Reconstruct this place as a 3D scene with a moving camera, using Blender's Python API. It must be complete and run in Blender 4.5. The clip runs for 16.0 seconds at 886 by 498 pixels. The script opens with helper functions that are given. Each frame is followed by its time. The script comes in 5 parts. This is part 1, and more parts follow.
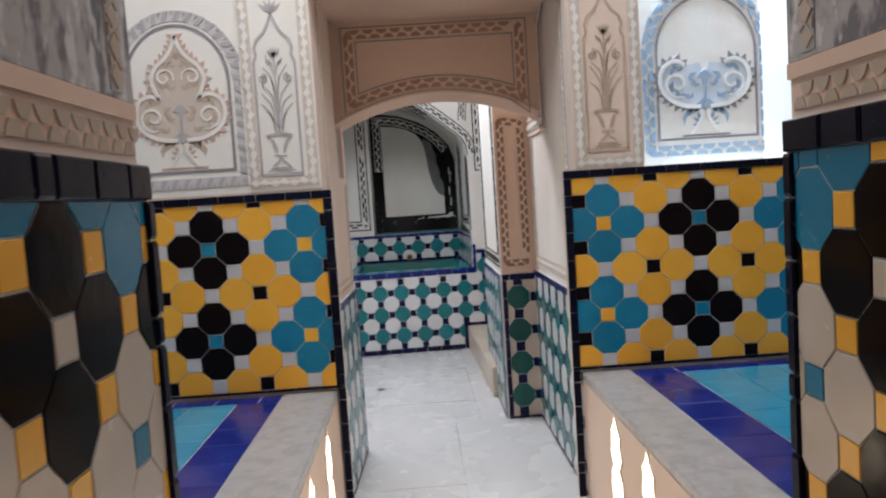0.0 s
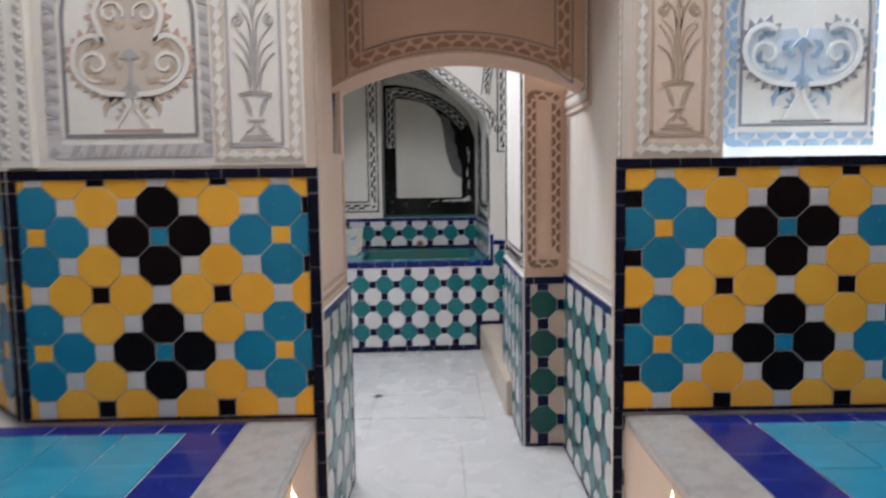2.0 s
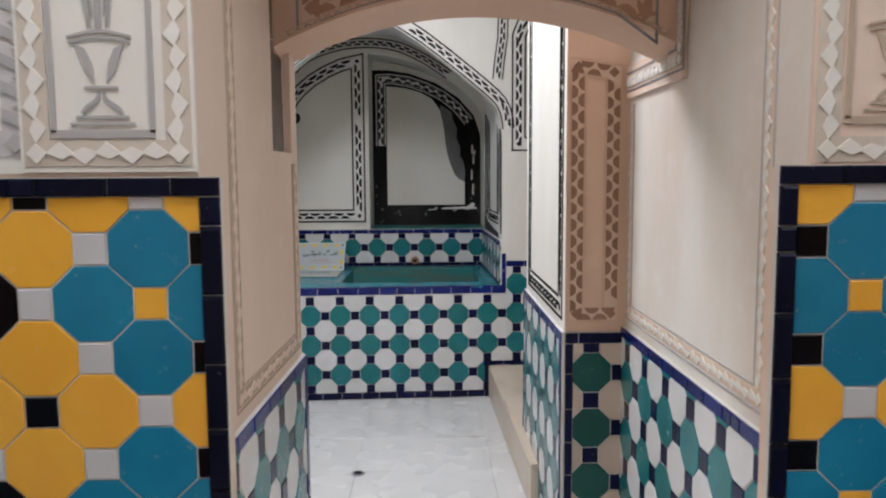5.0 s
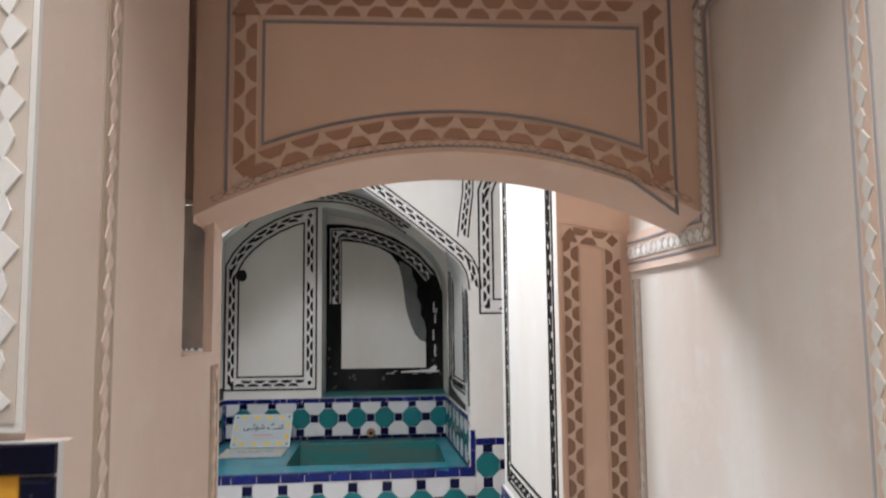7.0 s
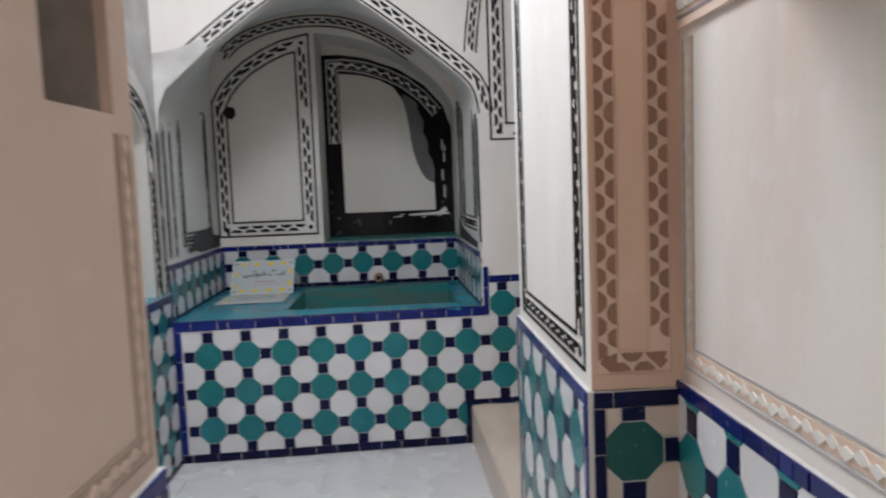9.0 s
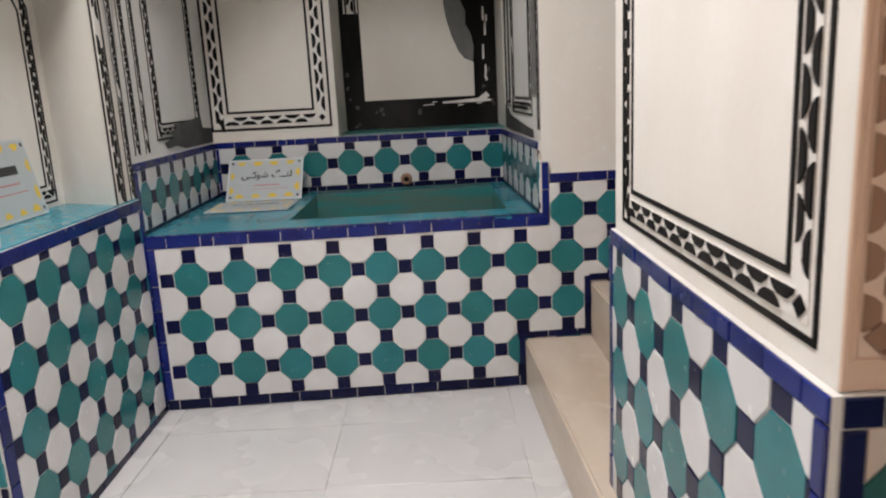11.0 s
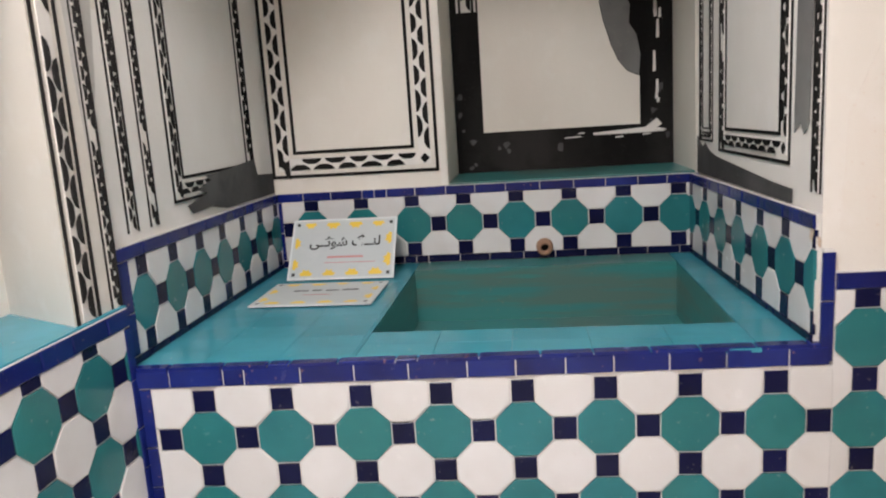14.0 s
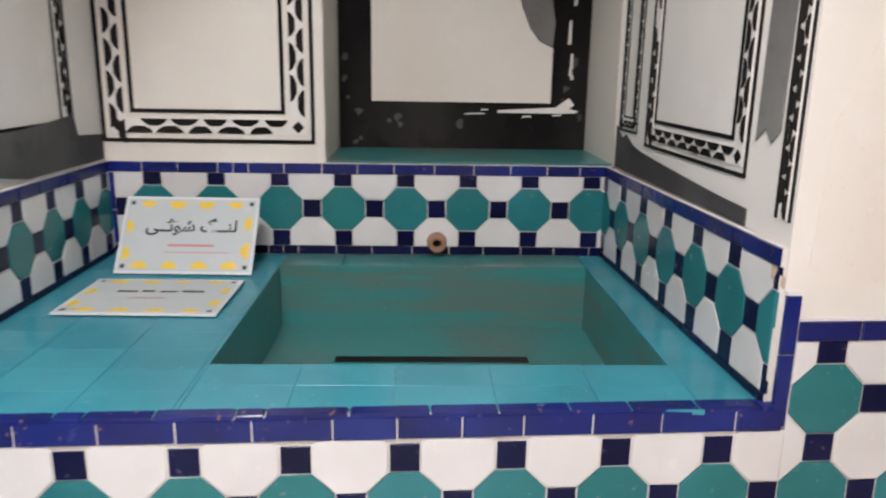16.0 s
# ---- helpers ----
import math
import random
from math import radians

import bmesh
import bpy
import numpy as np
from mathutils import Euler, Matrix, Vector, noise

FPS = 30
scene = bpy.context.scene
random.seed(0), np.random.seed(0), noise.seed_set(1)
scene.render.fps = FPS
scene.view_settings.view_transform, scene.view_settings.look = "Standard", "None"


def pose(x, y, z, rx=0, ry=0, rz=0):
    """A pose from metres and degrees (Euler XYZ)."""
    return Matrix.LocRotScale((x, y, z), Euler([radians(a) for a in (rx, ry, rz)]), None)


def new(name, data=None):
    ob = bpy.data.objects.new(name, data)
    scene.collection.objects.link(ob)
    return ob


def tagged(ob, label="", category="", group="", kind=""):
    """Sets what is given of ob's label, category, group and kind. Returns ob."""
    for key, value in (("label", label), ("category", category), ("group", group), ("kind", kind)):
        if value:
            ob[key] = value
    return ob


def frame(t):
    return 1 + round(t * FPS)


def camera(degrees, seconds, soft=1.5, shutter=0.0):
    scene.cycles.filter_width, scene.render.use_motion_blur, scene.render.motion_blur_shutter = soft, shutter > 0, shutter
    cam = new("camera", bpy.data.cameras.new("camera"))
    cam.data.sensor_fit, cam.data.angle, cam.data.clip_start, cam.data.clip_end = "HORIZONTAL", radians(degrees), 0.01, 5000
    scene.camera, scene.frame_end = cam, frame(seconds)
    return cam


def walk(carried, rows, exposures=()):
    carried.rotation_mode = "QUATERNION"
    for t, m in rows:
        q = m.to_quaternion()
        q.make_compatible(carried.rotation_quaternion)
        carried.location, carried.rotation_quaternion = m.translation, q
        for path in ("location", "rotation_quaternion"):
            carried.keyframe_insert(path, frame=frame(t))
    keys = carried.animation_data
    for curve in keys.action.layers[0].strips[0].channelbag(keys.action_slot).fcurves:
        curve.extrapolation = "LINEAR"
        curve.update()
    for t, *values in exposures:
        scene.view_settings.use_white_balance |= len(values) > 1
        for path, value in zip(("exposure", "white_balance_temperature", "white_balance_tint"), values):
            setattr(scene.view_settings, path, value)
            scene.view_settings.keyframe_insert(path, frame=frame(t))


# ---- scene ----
cam = camera(62.3, 16.0, 2.1, 0.4)
METRES, EYE, TILT, LEAN, TURN = 5.7, 1.4, 0.0, 0.0, -1.9
ROWS = [
    (0.0, 0.0, 0.0, 0.0, -0.26, -4.06, 3.68),
    (0.3, -0.002, 0.0165, 0.0012, -2.66, -3.91, 3.26),
    (0.5, -0.0028, 0.0283, 0.0015, -4.04, -5.02, 3.09),
    (0.8, -0.0005, 0.0479, 0.0011, -3.04, -4.41, 2.4),
    (1.0, 0.0022, 0.061, 0.0007, -0.15, -4.37, 1.8),
    (1.3, 0.0042, 0.0791, 0.0005, 1.01, -5.38, 1.17),
    (1.5, 0.0042, 0.091, 0.0005, 2.47, -6.01, 1.2),
    (1.8, 0.0023, 0.1099, 0.0014, 2.67, -6.8, 0.93),
    (2.0, 0.0002, 0.1235, 0.0042, 1.04, -5.61, 0.77),
    (2.3, -0.0032, 0.145, 0.0122, -1.42, -4.53, 1.53),
    (2.5, -0.0052, 0.1587, 0.0149, -0.96, -5.22, 1.97),
    (2.8, -0.0071, 0.1766, 0.0149, -1.27, -6.39, 2.27),
    (3.0, -0.0077, 0.188, 0.0149, 0.35, -6.37, 2.48),
    (3.2, -0.0081, 0.2002, 0.0148, 1.52, -4.6, 0.7),
    (5.3, -0.0078, 0.3533, 0.0109, 0.72, -5.79, 0.36),
    (5.5, -0.0067, 0.3672, 0.0108, 2.12, -5.02, 0.43),
    (5.8, -0.0048, 0.3864, 0.012, 0.64, -4.43, -0.46),
    (6.0, -0.0044, 0.397, 0.0145, -0.1, -3.82, -1.16),
    (6.3, -0.0074, 0.4081, 0.0209, -1.58, -1.58, -1.36),
    (6.5, -0.0106, 0.4125, 0.0256, -2.56, 1.67, -0.98),
    (6.8, -0.0139, 0.4154, 0.0312, -2.1, 4.25, -0.09),
    (7.0, -0.0151, 0.416, 0.0341, -2.72, 5.44, 0.61),
    (7.3, -0.0159, 0.4168, 0.0375, -2.94, 6.76, 1.31),
    (7.5, -0.0169, 0.4185, 0.0383, -3.26, 6.76, 1.62),
    (7.8, -0.0198, 0.4243, 0.0346, -0.58, 5.2, 1.59),
    (8.0, -0.0209, 0.4303, 0.0298, -1.13, 2.69, 2.01),
    (8.3, -0.0203, 0.4425, 0.0218, -1.24, -1.08, 3.19),
    (8.5, -0.0179, 0.4539, 0.0159, -1.44, -3.5, 3.6),
    (8.8, -0.0101, 0.4763, 0.0063, -0.36, -5.42, 2.93),
    (9.0, -0.0044, 0.4919, 0.0003, -1.48, -5.09, 2.21),
    (9.2, -0.0003, 0.506, -0.0045, -3.53, -5.19, 1.69),
    (9.5, 0.0017, 0.527, -0.0104, -2.02, -7.04, 1.57),
    (9.8, 0.0001, 0.5516, -0.0155, 0.06, -8.01, 2.19),
    (10.0, -0.0016, 0.5688, -0.0179, 0.45, -8.32, 2.59),
    (10.2, -0.0036, 0.5855, -0.0196, 0.45, -9.32, 2.82),
    (12.3, -0.0253, 0.7496, -0.0256, 5.63, -14.42, 2.45),
    (12.5, -0.0263, 0.7677, -0.0256, 8.22, -14.65, 2.53),
    (12.8, -0.0275, 0.7957, -0.0248, 10.03, -14.03, 1.89),
    (13.0, -0.0286, 0.8123, -0.0239, 9.66, -13.56, 1.17),
    (13.3, -0.0328, 0.8315, -0.0228, 10.57, -13.65, 1.34),
    (13.5, -0.038, 0.843, -0.0214, 10.89, -13.53, 1.6),
    (14.0, -0.0542, 0.8727, -0.0164, 8.37, -10.43, 3.6),
    (14.3, -0.0583, 0.8863, -0.0165, 7.48, -11.94, 2.99),
    (14.5, -0.059, 0.8951, -0.0166, 7.47, -13.31, 2.5),
    (14.8, -0.0542, 0.9107, -0.0117, 9.33, -14.19, 1.58),
    (15.0, -0.0517, 0.9202, -0.009, 8.81, -14.26, 0.77),
    (15.3, -0.0522, 0.9301, -0.0096, 8.05, -13.84, 0.32),
    (15.5, -0.053, 0.9357, -0.0103, 6.7, -13.46, -0.04),
    (15.8, -0.0566, 0.9454, -0.0112, 2.89, -13.82, -0.62),
    (16.0, -0.0602, 0.9524, -0.0117, 0.07, -13.81, -0.94),
]
walk(cam, [(t, pose(0, 0, EYE, TILT, LEAN, TURN) @ pose(METRES * x, METRES * y, METRES * z, 90 + pitch, roll, yaw)) for t, x, y, z, yaw, pitch, roll in ROWS],
     [(0.0, 0.0, 6100, 10), (1.5, -0.04, 6150, 10), (2.5, 0.06, 6050, 10), (5.5, 0.08, 6250, 9), (7.5, 0.25, 6150, 10), (8.2, 0.08, 5950, 10), (9.0, -0.05, 6100, 10), (10.0, 0.1, 6500, 11), (12.5, 0.60, 7050, 15), (14.0, 0.85, 6950, 15), (15.5, 1.07, 6900, 15), (16.0, 1.0, 6750, 15)])

# ---- world and light ----
world = bpy.data.worlds.new("sky")
scene.world = world
world.use_nodes = True
wn = world.node_tree
sky = wn.nodes.new("ShaderNodeTexSky")
sky.sky_type = "NISHITA"
sky.sun_disc = False
sky.sun_elevation, sky.sun_rotation = radians(50), radians(120)
wn.links.new(sky.outputs[0], wn.nodes["Background"].inputs[0])
wn.nodes["Background"].inputs[1].default_value = 0.1


def area_light(name, m, sx, sy, watts, colour):
    d = bpy.data.lights.new(name, "AREA")
    d.shape, d.size, d.size_y, d.energy, d.color = "RECTANGLE", sx, sy, watts, colour
    ob = new(name, d)
    ob.matrix_world = m
    return ob


# area lights added in unseen, assumed roof openings; the bay's shaft is inferred
area_light("added_light_over_walkway", pose(-0.1, 2.4, 3.42), 1.0, 1.0, 35, (1.0, 0.965, 0.92))
area_light("skylight_over_west_pool", pose(-1.9, 2.4, 3.42), 0.65, 0.95, 10, (0.95, 0.97, 1.0))
area_light("added_light_over_east_pool", pose(2.1, 2.4, 3.42), 0.65, 0.95, 12, (0.90, 0.95, 1.0))
area_light("light_shaft_over_bay", pose(1.40, 3.345, 3.38), 0.66, 0.08, 140, (0.66, 0.83, 1.0))
area_light("added_light_over_entrance", pose(0.12, -0.5, 2.90), 0.7, 0.7, 5, (1.0, 0.92, 0.82))
area_light("added_light_over_wash_room", pose(-0.55, 5.0, 3.10), 0.75, 0.75, 57, (0.98, 0.98, 1.0))


# ---- materials ----
class Mat:
    """A small builder for node materials on world-space noise."""

    def __init__(self, name, colour, rough=0.6, metal=0.0):
        self.m = bpy.data.materials.new(name)
        self.m.use_nodes = True
        self.t = self.m.node_tree
        self.b = self.t.nodes["Principled BSDF"]
        self.b.inputs["Base Color"].default_value = (*colour, 1)
        self.b.inputs["Roughness"].default_value = rough
        self.b.inputs["Metallic"].default_value = metal
        self.col = None
        self.base = colour
        self.geo = None

    def n(self, kind, **kw):
        node = self.t.nodes.new(kind)
        for k, v in kw.items():
            node.inputs[k].default_value = v
        return node

    def place(self):
        if self.geo is None:
            self.geo = self.n("ShaderNodeNewGeometry")
        return self.geo.outputs["Position"]

    def noise(self, scale, detail=4.0, stretch=None):
        nz = self.n("ShaderNodeTexNoise", Scale=scale, Detail=detail)
        src = self.place()
        if stretch:
            mp = self.n("ShaderNodeMapping", Scale=stretch)
            self.t.links.new(src, mp.inputs[0])
            src = mp.outputs[0]
        self.t.links.new(src, nz.inputs["Vector"])
        return nz.outputs[0]

    def ramp(self, sock, lo, hi):
        r = self.n("ShaderNodeMapRange")
        r.inputs[1].default_value, r.inputs[2].default_value = lo, hi
        self.t.links.new(sock, r.inputs[0])
        return r.outputs[0]

    def mix(self, fac, colour, amount=1.0):
        """Mix the colour so far with another by a factor socket."""
        mx = self.n("ShaderNodeMix")
        mx.data_type = "RGBA"
        if amount != 1.0:
            mu = self.n("ShaderNodeMath")
            mu.operation = "MULTIPLY"
            mu.inputs[1].default_value = amount
            self.t.links.new(fac, mu.inputs[0])
            fac = mu.outputs[0]
        self.t.links.new(fac, mx.inputs[0])
        if self.col is None:
            mx.inputs[6].default_value = (*self.base, 1)
        else:
            self.t.links.new(self.col, mx.inputs[6])
        mx.inputs[7].default_value = (*colour, 1)
        self.col = mx.outputs[2]
        self.t.links.new(self.col, self.b.inputs["Base Color"])
        return self

    def bump(self, sock, strength=0.3, dist=0.002):
        bp = self.n("ShaderNodeBump", Strength=strength, Distance=dist)
        self.t.links.new(sock, bp.inputs["Height"])
        prev = self.b.inputs["Normal"].links
        if prev:
            self.t.links.new(prev[0].from_socket, bp.inputs["Normal"])
        self.t.links.new(bp.outputs[0], self.b.inputs["Normal"])
        return self

    def rough(self, sock, lo, hi):
        r = self.n("ShaderNodeMapRange")
        r.inputs[3].default_value, r.inputs[4].default_value = lo, hi
        self.t.links.new(sock, r.inputs[0])
        self.t.links.new(r.outputs[0], self.b.inputs["Roughness"])
        return self

    def per_piece(self, dark, light):
        """Vary each piece between two tints by its random number."""
        oi = self.n("ShaderNodeObjectInfo")
        self.mix(self.ramp(oi.outputs["Random"], 0.0, 0.5), dark, 0.55)
        self.mix(self.ramp(oi.outputs["Random"], 0.55, 1.0), light, 0.55)
        return self


def glaze(name, colour, dark, light, rough=0.16, worn=(0.55, 0.5, 0.45), wear=0.18):
    m = Mat(name, colour, rough)
    m.b.inputs["Specular IOR Level"].default_value = 0.32
    m.per_piece(dark, light)
    m.mix(m.ramp(m.noise(9.0, 5), 0.42, 0.72), dark, 0.55)
    m.mix(m.ramp(m.noise(5.0, 3), 0.50, 0.75), light, 0.5)
    m.mix(m.ramp(m.noise(60.0, 3), 0.68, 0.76), worn, wear)
    m.bump(m.noise(14.0, 2), 0.22, 0.004)
    m.bump(m.noise(160.0, 3), 0.12, 0.001)
    m.rough(m.noise(30.0, 4), rough * 0.6, rough * 2.2)
    return m.m


def plaster(name, colour, stain, fleck, stretch=(1, 1, 0.35), rough=0.75):
    m = Mat(name, colour, rough)
    m.mix(m.ramp(m.noise(2.2, 5, stretch), 0.42, 0.68), stain, 0.75)
    m.mix(m.ramp(m.noise(11.0, 6), 0.55, 0.75), fleck, 0.45)
    m.mix(m.ramp(m.noise(90.0, 2), 0.66, 0.74), stain, 0.4)
    m.bump(m.noise(6.0, 5), 0.25, 0.012)
    m.bump(m.noise(70.0, 4), 0.25, 0.002)
    return m.m


M_TEAL = glaze("glazed_teal", (0.018, 0.180, 0.182), (0.012, 0.130, 0.150), (0.024, 0.215, 0.255))
M_WHITE = glaze("glazed_white", (0.66, 0.67, 0.68), (0.58, 0.57, 0.56), (0.74, 0.75, 0.77))
M_NAVY = glaze("glazed_navy", (0.005, 0.007, 0.042), (0.004, 0.005, 0.022), (0.007, 0.011, 0.075))
M_COBALT = glaze("glazed_cobalt", (0.006, 0.014, 0.14), (0.005, 0.007, 0.06), (0.013, 0.033, 0.25), worn=(0.50, 0.26, 0.10), wear=0.45)
M_BLUEPOOL = glaze("glazed_pool_blue", (0.018, 0.030, 0.25), (0.012, 0.018, 0.19), (0.04, 0.06, 0.33), 0.12)
M_CYAN = glaze("glazed_cyan", (0.045, 0.33, 0.52), (0.035, 0.27, 0.46), (0.06, 0.39, 0.58), 0.12)
M_TURQ = glaze("glazed_turquoise", (0.035, 0.265, 0.345), (0.028, 0.20, 0.26), (0.055, 0.32, 0.40), 0.15)
mb = Mat("basin_green_turquoise", (0.035, 0.20, 0.20), 0.28)
mb.mix(mb.ramp(mb.noise(5.0, 5, (0.35, 0.35, 4.0)), 0.48, 0.62), (0.10, 0.155, 0.135), 0.8)
mb.mix(mb.ramp(mb.noise(9.0, 4, (0.3, 0.3, 3.0)), 0.60, 0.68), (0.02, 0.24, 0.23), 0.7)
mb.mix(mb.ramp(mb.noise(40.0, 5), 0.62, 0.72), (0.30, 0.22, 0.14), 0.3)
mb.bump(mb.noise(25.0, 4), 0.2, 0.003)
M_BASIN = mb.m
M_BLACK = glaze("glazed_black", (0.004, 0.003, 0.004), (0.007, 0.003, 0.003), (0.003, 0.003, 0.004), 0.10, (0.12, 0.10, 0.09), 0.06)
M_INK = glaze("glazed_dark_navy", (0.0045, 0.005, 0.016), (0.004, 0.004, 0.010), (0.007, 0.009, 0.030), 0.16, (0.3, 0.3, 0.32), 0.2)
M_YELLOW = glaze("glazed_yellow", (0.80, 0.415, 0.042), (0.73, 0.35, 0.030), (0.84, 0.46, 0.06))
M_BLUE = glaze("glazed_blue", (0.012, 0.185, 0.325), (0.010, 0.140, 0.25), (0.018, 0.235, 0.385))
M_GREY = glaze("glazed_grey_white", (0.55, 0.54, 0.56), (0.46, 0.45, 0.47), (0.62, 0.61, 0.62))
M_CREAM = glaze("glazed_cream", (0.52, 0.45, 0.38), (0.46, 0.38, 0.31), (0.60, 0.53, 0.45))
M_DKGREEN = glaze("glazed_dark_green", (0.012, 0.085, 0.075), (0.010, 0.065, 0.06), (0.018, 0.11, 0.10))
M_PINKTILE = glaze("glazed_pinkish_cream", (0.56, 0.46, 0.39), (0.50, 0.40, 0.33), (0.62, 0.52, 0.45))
M_GROUT = plaster("grout", (0.66, 0.65, 0.63), (0.52, 0.50, 0.475), (0.72, 0.71, 0.69), rough=0.9)
M_PLASTER = plaster("white_plaster", (0.74, 0.72, 0.68), (0.66, 0.62, 0.56), (0.78, 0.77, 0.75))
# cream plaster of the alcove back, a little yellower than the white
M_CREAMWALL = plaster("alcove_cream_plaster", (0.73, 0.70, 0.645), (0.66, 0.61, 0.55), (0.77, 0.75, 0.71))
M_PINK = plaster("pinkish_plaster", (0.71, 0.575, 0.485), (0.655, 0.49, 0.395), (0.75, 0.64, 0.565))
M_TAN = plaster("brown_tan_plaster", (0.68, 0.495, 0.385), (0.60, 0.42, 0.315), (0.72, 0.545, 0.435))
# vault plaster, lighter than the white walls to offset light missing in the alcove
M_VAULT = plaster("lifted_vault_plaster", (0.80, 0.785, 0.755), (0.72, 0.70, 0.665), (0.82, 0.81, 0.80), (1, 1, 0.6))
M_DAMP = plaster("damp_stained_plaster", (0.72, 0.69, 0.64), (0.64, 0.52, 0.44), (0.76, 0.75, 0.74), (1.2, 1.2, 0.22))
M_WORN = plaster("worn_and_shade_grey_plaster", (0.54, 0.53, 0.51), (0.38, 0.365, 0.345), (0.72, 0.71, 0.69), (3, 3, 3))
M_SOOT = plaster("dark_carved_ground", (0.010, 0.0095, 0.0095), (0.040, 0.038, 0.037), (0.007, 0.006, 0.006))
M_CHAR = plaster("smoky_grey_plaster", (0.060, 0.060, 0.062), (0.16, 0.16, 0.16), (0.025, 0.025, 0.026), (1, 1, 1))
M_SCRAPED = plaster("scraped_grey_plaster", (0.13, 0.13, 0.13), (0.26, 0.26, 0.25), (0.05, 0.05, 0.05), (1, 1, 1))
M_GREYLINE = plaster("grey_blue_carved_ground", (0.22, 0.21, 0.23), (0.27, 0.25, 0.26), (0.17, 0.165, 0.185))
M_SOFTGREY = plaster("soft_grey_carved_ground", (0.40, 0.385, 0.39), (0.46, 0.44, 0.43), (0.33, 0.32, 0.335))
M_BROWNLINE = plaster("red_brown_carved_ground", (0.24, 0.135, 0.085), (0.31, 0.185, 0.125), (0.19, 0.10, 0.06))
for dark_mat, gloss in ((M_SOOT, 0.06), (M_CHAR, 0.08), (M_BLACK, 0.08), (M_INK, 0.10), (M_NAVY, 0.16)):
    dark_mat.node_tree.nodes["Principled BSDF"].inputs["Specular IOR Level"].default_value = gloss
M_TANLIGHT = plaster("pale_tan_relief", (0.70, 0.55, 0.445), (0.63, 0.475, 0.37), (0.73, 0.60, 0.50))
M_REDBROWN = plaster("faded_red_brown_ground", (0.36, 0.20, 0.125), (0.43, 0.26, 0.18), (0.30, 0.155, 0.095))
M_BUFF = plaster("buff_carved_ground", (0.46, 0.37, 0.29), (0.40, 0.30, 0.22), (0.52, 0.44, 0.36))
M_RELIEF = plaster("white_relief", (0.76, 0.74, 0.71), (0.68, 0.64, 0.60), (0.80, 0.79, 0.77), (1, 1, 1))
mm = Mat("mottled_grey_marble", (0.47, 0.46, 0.455), 0.35)
mm.mix(mm.ramp(mm.noise(14.0, 8), 0.45, 0.62), (0.34, 0.335, 0.34), 0.7)
mm.mix(mm.ramp(mm.noise(34.0, 6), 0.52, 0.68), (0.57, 0.555, 0.54), 0.5)
mm.mix(mm.ramp(mm.noise(7.0, 6, (3.0, 0.5, 1.0)), 0.58, 0.66), (0.50, 0.42, 0.33), 0.45)
mm.bump(mm.noise(50.0, 5), 0.15, 0.002)
M_MARBLE = mm.m
M_FLOOR = plaster("white_marble_floor", (0.68, 0.68, 0.68), (0.58, 0.58, 0.58), (0.74, 0.74, 0.74), (1.2, 1.2, 1), 0.28)
M_STEP = plaster("beige_marble", (0.60, 0.51, 0.42), (0.44, 0.34, 0.255), (0.68, 0.61, 0.54), (2.2, 0.7, 2.2), 0.35)



# ---- building helpers ----
def link(name, bm, material, parent=None, m=None, smooth=False):
    me = bpy.data.meshes.new(name)
    bmesh.ops.recalc_face_normals(bm, faces=bm.faces[:])
    bm.to_mesh(me)
    bm.free()
    me.materials.append(material)
    if smooth:
        me.polygons.foreach_set("use_smooth", [True] * len(me.polygons))
    ob = new(name, me)
    if parent is not None:
        ob.parent = parent
        ob.matrix_parent_inverse = parent.matrix_basis.inverted()
    if m is not None:
        ob.matrix_basis = m
    return ob


def part(name, bm, material, parent, label="", m=None, smooth=False):
    ob = link(name, bm, material, parent, m, smooth)
    return tagged(ob, label) if label else ob


def empty(name, m=None):
    ob = new(name)
    if m is not None:
        ob.matrix_basis = m
    return ob


def add_box(bm, x0, x1, y0, y1, z0, z1, bevel=0.0):
    vs = [bm.verts.new(c) for c in ((x0, y0, z0), (x1, y0, z0), (x1, y1, z0), (x0, y1, z0), (x0, y0, z1), (x1, y0, z1), (x1, y1, z1), (x0, y1, z1))]
    fs = [bm.faces.new([vs[i] for i in f]) for f in ((0, 3, 2, 1), (4, 5, 6, 7), (0, 1, 5, 4), (1, 2, 6, 5), (2, 3, 7, 6), (3, 0, 4, 7))]
    if bevel:
        es = {e for f in fs for e in f.edges}
        bmesh.ops.bevel(bm, geom=list(es), offset=bevel, segments=2, affect="EDGES")
    return bm


def box(x0, x1, y0, y1, z0, z1, bevel=0.0):
    return add_box(bmesh.new(), x0, x1, y0, y1, z0, z1, bevel)


